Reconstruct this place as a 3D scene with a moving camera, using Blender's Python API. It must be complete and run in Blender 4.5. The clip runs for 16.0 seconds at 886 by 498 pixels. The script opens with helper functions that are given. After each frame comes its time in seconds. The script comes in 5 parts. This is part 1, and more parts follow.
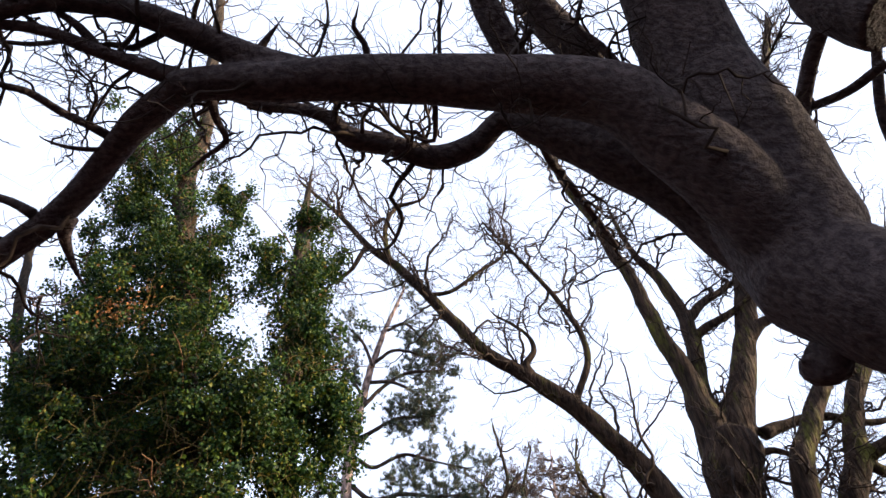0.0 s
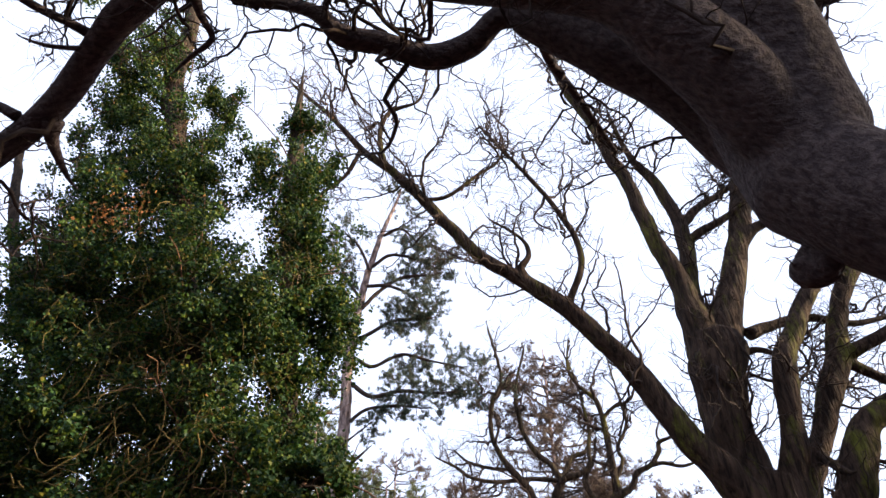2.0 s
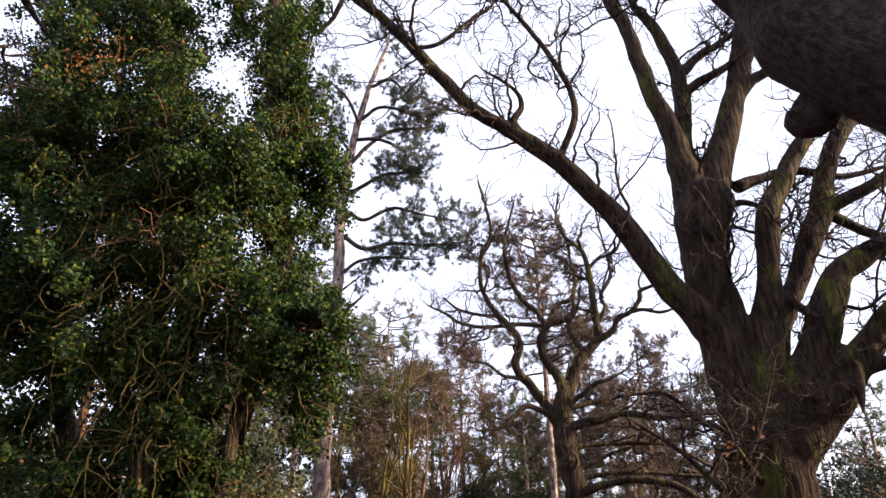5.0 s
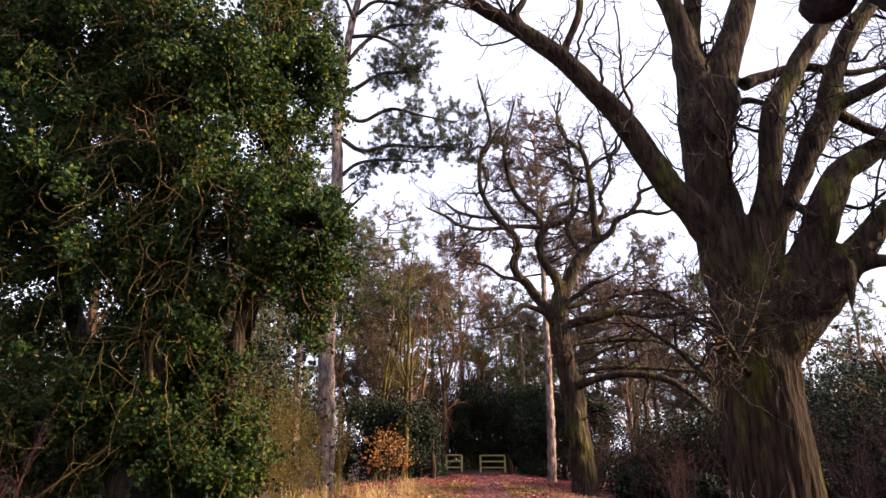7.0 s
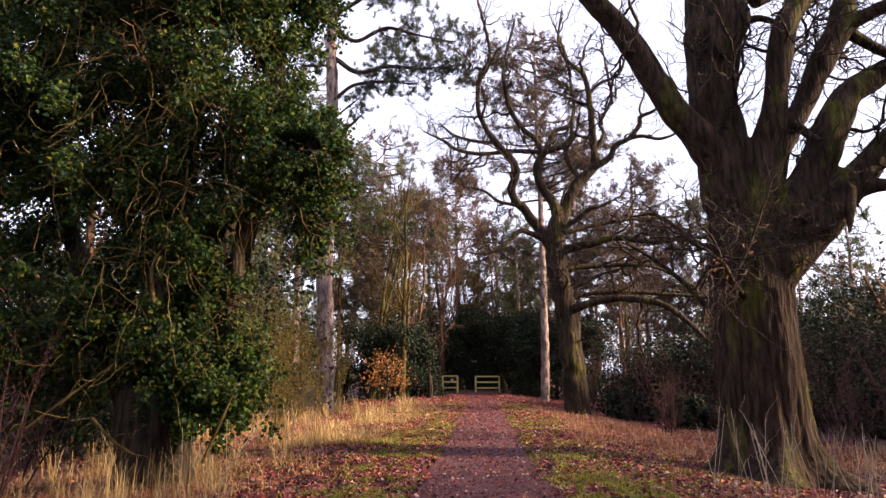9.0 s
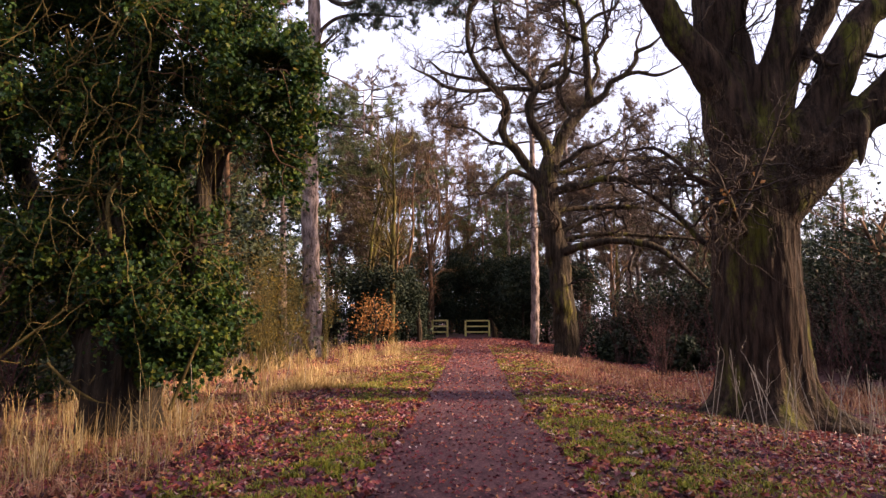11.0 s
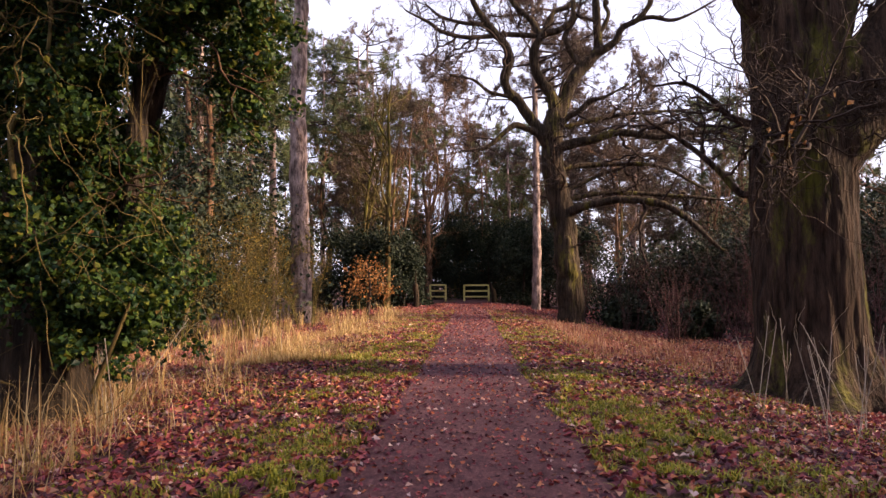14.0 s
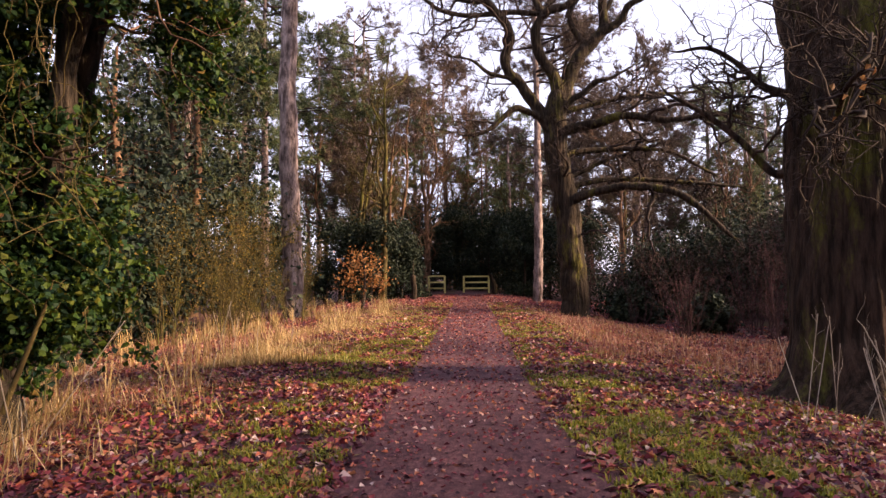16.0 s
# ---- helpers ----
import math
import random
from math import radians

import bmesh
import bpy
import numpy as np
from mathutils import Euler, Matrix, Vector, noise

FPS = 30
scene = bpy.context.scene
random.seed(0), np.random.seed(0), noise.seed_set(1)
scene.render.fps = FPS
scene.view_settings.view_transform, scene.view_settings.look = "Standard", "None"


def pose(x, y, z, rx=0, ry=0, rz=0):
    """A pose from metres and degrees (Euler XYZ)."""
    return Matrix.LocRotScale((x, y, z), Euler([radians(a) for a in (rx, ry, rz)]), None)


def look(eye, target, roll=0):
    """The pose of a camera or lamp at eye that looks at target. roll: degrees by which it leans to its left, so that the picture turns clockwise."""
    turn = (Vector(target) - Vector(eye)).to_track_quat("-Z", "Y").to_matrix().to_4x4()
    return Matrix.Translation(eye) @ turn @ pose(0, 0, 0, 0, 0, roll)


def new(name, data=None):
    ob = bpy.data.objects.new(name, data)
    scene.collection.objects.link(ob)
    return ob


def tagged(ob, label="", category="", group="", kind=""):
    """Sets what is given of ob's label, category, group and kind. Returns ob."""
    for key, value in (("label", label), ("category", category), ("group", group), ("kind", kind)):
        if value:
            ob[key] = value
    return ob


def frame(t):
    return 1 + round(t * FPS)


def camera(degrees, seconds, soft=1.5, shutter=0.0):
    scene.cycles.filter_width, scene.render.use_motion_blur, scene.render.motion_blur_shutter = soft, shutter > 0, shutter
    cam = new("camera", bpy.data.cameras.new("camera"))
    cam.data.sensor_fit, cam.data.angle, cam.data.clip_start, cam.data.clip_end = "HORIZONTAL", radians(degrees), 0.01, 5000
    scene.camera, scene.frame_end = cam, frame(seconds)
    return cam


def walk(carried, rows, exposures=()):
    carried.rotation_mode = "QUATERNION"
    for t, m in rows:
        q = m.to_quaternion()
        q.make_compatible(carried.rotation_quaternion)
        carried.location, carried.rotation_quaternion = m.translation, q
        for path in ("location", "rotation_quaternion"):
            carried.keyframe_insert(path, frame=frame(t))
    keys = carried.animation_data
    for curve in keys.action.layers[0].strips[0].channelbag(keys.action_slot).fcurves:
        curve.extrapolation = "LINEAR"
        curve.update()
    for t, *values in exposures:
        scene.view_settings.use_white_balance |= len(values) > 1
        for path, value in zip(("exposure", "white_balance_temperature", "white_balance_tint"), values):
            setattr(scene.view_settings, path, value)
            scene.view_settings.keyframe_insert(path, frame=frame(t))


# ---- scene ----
cam = camera(69.1, 16.0)
PATH = [
    (0, (0.605, 0.629, 1.587), (0.45, 1.977, 3.057), 1.1),
    (0.5, (0.628, 0.616, 1.58), (0.467, 2.01, 3.005), 1.0),
    (1, (0.613, 0.64, 1.587), (0.448, 2.086, 2.959), 0.8),
    (1.5, (0.614, 0.646, 1.582), (0.446, 2.142, 2.898), 0.7),
    (2, (0.606, 0.644, 1.593), (0.446, 2.193, 2.849), 0.6),
    (2.5, (0.58, 0.644, 1.638), (0.43, 2.242, 2.832), 0.2),
    (3, (0.591, 0.615, 1.634), (0.442, 2.258, 2.765), 0.2),
    (3.5, (0.586, 0.628, 1.628), (0.437, 2.311, 2.698), 0.1),
    (4, (0.597, 0.636, 1.607), (0.447, 2.357, 2.615), 0.1),
    (6.5, (0.588, 0.664, 1.527), (0.433, 2.543, 2.194), -0.2),
    (7, (0.582, 0.665, 1.511), (0.424, 2.567, 2.11), -0.2),
    (7.5, (0.573, 0.672, 1.498), (0.412, 2.592, 2.037), -0.3),
    (8, (0.563, 0.68, 1.492), (0.401, 2.614, 1.976), -0.3),
    (8.5, (0.543, 0.694, 1.477), (0.378, 2.64, 1.906), -0.3),
    (9, (0.526, 0.722, 1.46), (0.375, 2.68, 1.838), -0.1),
    (9.5, (0.552, 0.844, 1.433), (0.419, 2.813, 1.76), -0.2),
    (10, (0.57, 1.008, 1.415), (0.445, 2.984, 1.695), -0.4),
    (12.5, (0.532, 2.255, 1.398), (0.408, 4.246, 1.552), -0.3),
    (13, (0.548, 2.521, 1.405), (0.426, 4.513, 1.542), -0.5),
    (13.5, (0.528, 2.822, 1.378), (0.404, 4.815, 1.5), -0.4),
    (14, (0.525, 3.124, 1.367), (0.402, 5.117, 1.472), -0.3),
    (14.5, (0.544, 3.439, 1.395), (0.423, 5.433, 1.483), -0.4),
    (15, (0.513, 3.725, 1.375), (0.39, 5.72, 1.45), -0.3),
    (15.5, (0.512, 4.0, 1.373), (0.389, 5.995, 1.447), -0.4),
    (16, (0.548, 4.32, 1.39), (0.424, 6.315, 1.467), -0.5),
]
walk(cam, [(t, look(eye, target, roll)) for t, eye, target, roll in PATH],
     exposures=[(0, 1.73, 6050, 14), (4, 1.79, 6250, 18), (9, 1.7, 6550, 25), (16, 1.6, 6600, 29)])

# ---- light ----
SUN_ELEV, SUN_AZ = 22.0, 91.0  # degrees; azimuth clockwise from +y
world = bpy.data.worlds.new("sky")
scene.world = world
world.use_nodes = True
wn = world.node_tree.nodes
sky = wn.new("ShaderNodeTexSky")
sky.sky_type = "NISHITA"
sky.sun_disc = False
sky.sun_elevation = radians(SUN_ELEV)
sky.sun_rotation = radians(SUN_AZ)
sky.air_density, sky.dust_density, sky.ozone_density = 1.0, 2.5, 1.0
wn["Background"].inputs["Strength"].default_value = 0.15
veil = wn.new("ShaderNodeMix")  # thin bright cloud all over the sky
veil.data_type = "RGBA"
veil.inputs[0].default_value = 0.72
veil.inputs[7].default_value = (2.95, 3.15, 3.6, 1)
world.node_tree.links.new(sky.outputs[0], veil.inputs[6])
world.node_tree.links.new(veil.outputs[2], wn["Background"].inputs[0])
sun_lamp = bpy.data.lights.new("sun", "SUN")
sun_lamp.energy, sun_lamp.angle, sun_lamp.color = 5.0, radians(3.0), (1.0, 0.8, 0.5)
sun = new("sun", sun_lamp)
az, el = radians(SUN_AZ), radians(SUN_ELEV)
sun.matrix_world = look((0, 0, 60), (-math.sin(az) * math.cos(el), -math.cos(az) * math.cos(el), 60 - math.sin(el)))

# ---- materials ----
def material(name, rough=0.8, spec=0.3):
    m = bpy.data.materials.new(name)
    m.use_nodes = True
    b = m.node_tree.nodes["Principled BSDF"]
    b.inputs["Roughness"].default_value = rough
    b.inputs["Specular IOR Level"].default_value = spec
    return m, m.node_tree.nodes, m.node_tree.links, b


def ramp(nodes, links, source, stops):
    r = nodes.new("ShaderNodeValToRGB")
    links.new(source, r.inputs[0])
    el_ = r.color_ramp.elements
    while len(el_) < len(stops):
        el_.new(0.5)
    for e, (p, c) in zip(el_, stops):
        e.position, e.color = p, (*c, 1)
    return r.outputs[0]


def noise_tex(nodes, links, scale, stretch=(1, 1, 1), detail=5, rough=0.6, kind="Object"):
    tc = nodes.new("ShaderNodeTexCoord")
    mp = nodes.new("ShaderNodeMapping")
    mp.inputs["Scale"].default_value = stretch
    links.new(tc.outputs[kind], mp.inputs[0])
    n = nodes.new("ShaderNodeTexNoise")
    n.inputs["Scale"].default_value, n.inputs["Detail"].default_value = scale, detail
    n.inputs["Roughness"].default_value = rough
    links.new(mp.outputs[0], n.inputs[0])
    return n.outputs[0]


def blend(nodes, links, fac, a, b, mode="MIX"):
    mx = nodes.new("ShaderNodeMix")
    mx.data_type, mx.blend_type = "RGBA", mode
    for sock, val in ((mx.inputs[0], fac), (mx.inputs[6], a), (mx.inputs[7], b)):
        if isinstance(val, (float, int)):
            sock.default_value = val
        elif isinstance(val, tuple):
            sock.default_value = (*val, 1)
        else:
            links.new(val, sock)
    return mx.outputs[2]


def bump(nodes, links, bsdf, height, strength, distance):
    bp = nodes.new("ShaderNodeBump")
    bp.inputs["Strength"].default_value, bp.inputs["Distance"].default_value = strength, distance
    links.new(height, bp.inputs["Height"])
    links.new(bp.outputs[0], bsdf.inputs["Normal"])


def bark(name, dark, light, moss, moss_amount, stretch=(1, 1, 0.16), scale=11.0, depth=0.06):
    """Furrowed bark: dark cracks between lighter plates, fine grain, and moss in patches."""
    m, n, l, b = material(name, 0.9, 0.12)
    furrow = noise_tex(n, l, scale, stretch, 4, 0.55)
    grain = noise_tex(n, l, scale * 5, stretch, 5, 0.65)
    broad = noise_tex(n, l, 1.1, (1, 1, 0.6), 4, 0.6)
    plates = ramp(n, l, furrow, [(0.36, (0.05, 0.05, 0.05)), (0.5, (0.5, 0.5, 0.5)), (0.66, (1, 1, 1))])
    col = blend(n, l, plates, dark, light)
    col = blend(n, l, 0.6, col, ramp(n, l, grain, [(0.3, (0.35, 0.35, 0.35)), (0.7, (1, 1, 1))]), "MULTIPLY")
    col = blend(n, l, 0.6, col, ramp(n, l, broad, [(0.3, (0.5, 0.5, 0.5)), (0.7, (1.0, 1.0, 1.0))]), "MULTIPLY")
    patch = noise_tex(n, l, 1.7, (1, 1, 0.3), 8, 0.78)
    mask = ramp(n, l, patch, [(1 - moss_amount, (0, 0, 0)), (min(1 - moss_amount + 0.12, 1), (0.9, 0.9, 0.9))])
    col = blend(n, l, mask, col, blend(n, l, plates, tuple(v * 0.45 for v in moss), moss))
    l.new(col, b.inputs["Base Color"])
    tall = blend(n, l, 0.3, plates, grain)
    bump(n, l, b, tall, 1.0, depth)
    return m


def leafy(name, stops, rough=0.5, spec=0.4, through_light=0.25):
    """Leaves: one colour to each leaf, with a soft mottling, and some light let through."""
    m, n, l, b = material(name, rough, spec)
    geo = n.new("ShaderNodeNewGeometry")
    col = ramp(n, l, geo.outputs["Random Per Island"], stops)
    spot = noise_tex(n, l, 1.3, (1, 1, 1), 4)
    col = blend(n, l, 0.75, col, ramp(n, l, spot, [(0.3, (0.25, 0.25, 0.25)), (0.7, (1, 1, 1))]), "MULTIPLY")
    l.new(col, b.inputs["Base Color"])
    if through_light:
        t = n.new("ShaderNodeBsdfTranslucent")
        l.new(col, t.inputs[0])
        mx = n.new("ShaderNodeMixShader")
        mx.inputs[0].default_value = through_light
        l.new(b.outputs[0], mx.inputs[1])
        l.new(t.outputs[0], mx.inputs[2])
        l.new(mx.outputs[0], n["Material Output"].inputs[0])
    return m


OAK = bark("oak_bark", (0.016, 0.010, 0.007), (0.082, 0.05, 0.034), (0.12, 0.118, 0.018), 0.47, (1, 1, 0.15), 13.0, 0.05)
OAK_NEAR = bark("oak_bark_dark", (0.056, 0.041, 0.04), (0.145, 0.108, 0.102), (0.07, 0.07, 0.035), 0.3, (0.55, 1, 0.55), 34.0, 0.02)
CROOKED = bark("mossy_oak_bark", (0.018, 0.013, 0.009), (0.075, 0.052, 0.034), (0.15, 0.135, 0.02), 0.47, scale=9.0)
IVY_BARK = bark("ivied_bark", (0.018, 0.014, 0.011), (0.09, 0.065, 0.045), (0.05, 0.06, 0.02), 0.35)
PINE = bark("pine_bark", (0.08, 0.055, 0.05), (0.5, 0.37, 0.33), (0.2, 0.17, 0.12), 0.3, (1, 1, 0.35), 6.0)
TWIG = bark("twig_bark", (0.024, 0.016, 0.014), (0.085, 0.06, 0.048), (0.09, 0.09, 0.04), 0.3, (1, 1, 1), 4.0, 0.004)
TWIG_BROWN = bark("brown_twig", (0.065, 0.036, 0.022), (0.23, 0.13, 0.075), (0.2, 0.15, 0.05), 0.4, (1, 1, 1), 2.0, 0.004)
# brown twig darkened in colour, in place of shade over the scrub
TWIG_SHADED = bark("shaded_twig", (0.03, 0.016, 0.018), (0.12, 0.058, 0.056), (0.06, 0.05, 0.03), 0.3, (1, 1, 1), 2.0, 0.004)
TWIG_YELLOW = bark("yellow_twig", (0.045, 0.034, 0.014), (0.14, 0.1, 0.035), (0.13, 0.125, 0.025), 0.5, (1, 1, 1), 2.0, 0.004)
VINE = bark("vine_bark", (0.06, 0.042, 0.016), (0.22, 0.16, 0.055), (0.16, 0.15, 0.03), 0.4, (1, 1, 1), 3.0, 0.003)
IVY = leafy("ivy_leaf", [(0.0, (0.01, 0.026, 0.016)), (0.45, (0.026, 0.068, 0.016)), (0.86, (0.075, 0.115, 0.012)), (0.985, (0.15, 0.14, 0.018)), (1.0, (0.22, 0.1, 0.04))], 0.55, 0.16, 0.26)
YELLOW_LEAF = leafy("yellowing_leaf", [(0.0, (0.035, 0.032, 0.008)), (0.6, (0.15, 0.11, 0.013)), (1.0, (0.3, 0.19, 0.03))], 0.6, 0.2, 0.35)
NEEDLE_DARK = leafy("spruce_needle", [(0.0, (0.014, 0.024, 0.02)), (0.7, (0.035, 0.05, 0.04)), (1.0, (0.06, 0.07, 0.05))], 0.7, 0.15, 0.1)
HOLLY = leafy("holly_leaf", [(0.0, (0.012, 0.02, 0.014)), (0.7, (0.03, 0.046, 0.026)), (1.0, (0.055, 0.062, 0.03))], 0.65, 0.15, 0.08)
NEEDLE = leafy("pine_needle", [(0.0, (0.035, 0.06, 0.025)), (0.6, (0.1, 0.135, 0.045)), (1.0, (0.2, 0.18, 0.07))], 0.6, 0.3, 0.2)
NEEDLE_SCOTS = leafy("scots_pine_needle", [(0.0, (0.02, 0.04, 0.03)), (0.6, (0.055, 0.085, 0.05)), (0.9, (0.12, 0.12, 0.06)), (1.0, (0.2, 0.11, 0.07))], 0.6, 0.3, 0.2)
NEEDLE_DRY = leafy("faded_needle", [(0.0, (0.09, 0.06, 0.05)), (0.6, (0.16, 0.11, 0.085)), (1.0, (0.2, 0.16, 0.1))], 0.7, 0.2, 0.2)
BEECH = leafy("dead_beech_leaf", [(0.0, (0.2, 0.08, 0.025)), (1.0, (0.48, 0.23, 0.07))], 0.6, 0.3, 0.35)
# the palest pink stop paints highlights on a few leaves
LITTER = leafy("fallen_leaf", [(0.0, (0.045, 0.011, 0.022)), (0.35, (0.14, 0.026, 0.046)), (0.66, (0.33, 0.056, 0.068)), (0.84, (0.5, 0.14, 0.055)), (0.94, (0.6, 0.28, 0.16)), (1.0, (0.68, 0.5, 0.48))], 0.55, 0.35, 0.1)
GREEN = leafy("short_grass", [(0.0, (0.09, 0.105, 0.012)), (0.6, (0.27, 0.28, 0.02)), (1.0, (0.48, 0.38, 0.05))], 0.6, 0.3, 0.25)
STRAW = leafy("straw_grass", [(0.0, (0.26, 0.14, 0.045)), (0.5, (0.56, 0.37, 0.14)), (1.0, (0.78, 0.6, 0.32))], 0.65, 0.25, 0.3)
RUST = leafy("rusty_grass", [(0.0, (0.2, 0.07, 0.04)), (0.6, (0.44, 0.2, 0.11)), (1.0, (0.7, 0.46, 0.28))], 0.65, 0.25, 0.3)


def soil_material(name, dark, mid, light, patch, fine, amount):
    m, n, l, b = material(name, 0.95, 0.15)
    big = noise_tex(n, l, 0.7, (1, 0.5, 1), 6)
    small = noise_tex(n, l, 16, (1, 1, 1), 8, 0.75)
    col = ramp(n, l, small, [(0.3, dark), (0.52, mid), (0.75, light)])
    col = blend(n, l, ramp(n, l, big, [(0.5, (0, 0, 0)), (0.68, (amount, amount, amount))]), col, patch)
    l.new(col, b.inputs["Base Color"])
    bump(n, l, b, small, 0.8, fine)
    return m


STALK = leafy("dead_stalk", [(0.0, (0.3, 0.24, 0.19)), (1.0, (0.5, 0.42, 0.34))], 0.7, 0.2, 0.0)
GROUND = soil_material("woodland_floor", (0.022, 0.012, 0.01), (0.075, 0.032, 0.033), (0.14, 0.062, 0.052), (0.09, 0.085, 0.025), 0.03, 0.5)
m_, n_, l_, b_ = material("trodden_soil", 0.95, 0.15)
fine_ = noise_tex(n_, l_, 26, (1, 0.6, 1), 8, 0.8)
mid_ = noise_tex(n_, l_, 5, (1, 0.5, 1), 6, 0.7)
big_ = noise_tex(n_, l_, 0.9, (1, 0.35, 1), 4, 0.6)
c_ = ramp(n_, l_, fine_, [(0.28, (0.022, 0.011, 0.013)), (0.48, (0.085, 0.04, 0.043)), (0.62, (0.16, 0.08, 0.078)), (0.8, (0.34, 0.22, 0.2))])
c_ = blend(n_, l_, 0.75, c_, ramp(n_, l_, mid_, [(0.3, (0.35, 0.32, 0.36)), (0.55, (1, 1, 1)), (0.75, (1.25, 1.05, 0.95))]), "MULTIPLY")
c_ = blend(n_, l_, 0.7, c_, ramp(n_, l_, big_, [(0.35, (0.62, 0.56, 0.66)), (0.65, (1.25, 1.1, 1.1))]), "MULTIPLY")
l_.new(c_, b_.inputs["Base Color"])
bump(n_, l_, b_, blend(n_, l_, 0.5, fine_, mid_), 0.9, 0.03)
PATH_SOIL = m_
m_, n_, l_, b_ = material("weathered_wood_sunlit", 0.8, 0.2)
g_ = noise_tex(n_, l_, 9, (0.15, 1, 1), 6)
# grain colours brightened to yellow for the sun on the rails
l_.new(ramp(n_, l_, g_, [(0.3, (0.42, 0.36, 0.11)), (0.7, (0.72, 0.62, 0.24))]), b_.inputs["Base Color"])
bump(n_, l_, b_, g_, 0.5, 0.01)
WOOD = m_

# ---- mesh helpers ----
rng = np.random.default_rng(7)


def mesh_of(name, verts, faces, mat, smooth=True):
    verts = np.asarray(verts, np.float32).reshape(-1, 3)
    faces = np.asarray(faces, np.int32)
    k = faces.shape[1]
    me = bpy.data.meshes.new(name)
    me.vertices.add(len(verts))
    me.vertices.foreach_set("co", verts.ravel())
    me.loops.add(faces.size)
    me.loops.foreach_set("vertex_index", faces.ravel())
    me.polygons.add(len(faces))
    me.polygons.foreach_set("loop_start", np.arange(0, faces.size, k, dtype=np.int32))
    me.polygons.foreach_set("use_smooth", np.full(len(faces), smooth))
    me.materials.append(mat)
    me.update(calc_edges=True)
    return me


def part(name, verts, faces, mat, parent=None, label="", smooth=True):
    ob = new(name, mesh_of(name, verts, faces, mat, smooth))
    if parent:
        ob.parent = parent
        ob.matrix_parent_inverse = parent.matrix_basis.inverted()
    return tagged(ob, label)


def thing(name, base, label, category, group="", kind=""):
    e = new(name)
    e.empty_display_size = 0.2
    e.location = base
    return tagged(e, label, category, group, kind)


def spline(ctrl, step=0.12):
    """Points and radii along a smooth curve through control points (x, y, z, r)."""
    c = np.array(ctrl, float)
    c = np.vstack([2 * c[0] - c[1], c, 2 * c[-1] - c[-2]])
    out = []
    for i in range(1, len(c) - 2):
        n = max(2, int(np.linalg.norm(c[i + 1, :3] - c[i, :3]) / step))
        t = np.linspace(0, 1, n, endpoint=False)[:, None]
        a, b, d, e = c[i - 1], c[i], c[i + 1], c[i + 2]
        out.append(0.5 * (2 * b + (d - a) * t + (2 * a - 5 * b + 4 * d - e) * t**2 + (3 * b - a - 3 * d + e) * t**3))
    out.append(c[-2:-1])
    out = np.vstack(out)
    return out[:, :3], np.maximum(out[:, 3], 0.004)


def tubes(P, R, sides):
    """Tubes round polylines P (B, N, 3) of radii R (B, N): vertices and quads."""
    B, N, _ = P.shape
    T = np.gradient(P, axis=1)
    T /= np.linalg.norm(T, axis=2, keepdims=True) + 1e-9
    mean = P[:, -1] - P[:, 0]
    mean /= np.linalg.norm(mean, axis=1, keepdims=True) + 1e-9
    ref = np.where(np.abs(mean[:, 2:3]) < 0.75, np.array([[0.0, 0.0, 1.0]]), np.array([[1.0, 0.0, 0.0]]))
    U = np.cross(T, ref[:, None, :])
    U /= np.linalg.norm(U, axis=2, keepdims=True) + 1e-9
    V = np.cross(T, U)
    a = np.arange(sides) * 2 * np.pi / sides
    ring = U[:, :, None] * np.cos(a)[:, None] + V[:, :, None] * np.sin(a)[:, None]
    verts = P[:, :, None] + ring * R[:, :, None, None]
    idx = np.arange(B * N * sides).reshape(B, N, sides)
    nxt = np.roll(idx, -1, axis=2)
    quads = np.stack([idx[:, :-1], nxt[:, :-1], nxt[:, 1:], idx[:, 1:]], -1).reshape(-1, 4)
    return verts.reshape(-1, 3), quads


def gather(pieces):
    verts, faces, base = [], [], 0
    for v, f in pieces:
        verts.append(v)
        faces.append(f + base)
        base += len(v)
    return np.vstack(verts), np.vstack(faces)


def solid_limb(name, ctrl, mat, parent, sides=14, rough=0.06, label=""):
    """One limb with uneven, knobbly bark; returns its line for twigs to grow from."""
    e = np.array(ctrl[-1][:3]) - np.array(ctrl[-2][:3])
    r = ctrl[-1][3]
    e = e / (np.linalg.norm(e) + 1e-9) * r
    ctrl = list(ctrl) + [(*(np.array(ctrl[-1][:3]) + e * 7 + (0, 0, r)), r * 0.55), (*(np.array(ctrl[-1][:3]) + e * 13 + (0, 0, 3 * r)), r * 0.12)]
    P, R = spline(ctrl, max(0.06, ctrl[0][3] * 0.45))
    wob = np.array([noise.noise_vector(Vector(p) * 1.7) for p in P])
    P = P + wob * R[:, None] * 0.25
    v, f = tubes(P[None], R[None], sides)
    mid = np.repeat(P, sides, axis=0)
    out = v - mid
    big = np.array([noise.noise(Vector(q) * 2.3) + 0.5 * noise.noise(Vector(q) * 6.0) for q in v])
    v = mid + out * (1 + rough * 1.8 * big)[:, None]
    part(name, v, f, mat, parent, label)
    return P, R


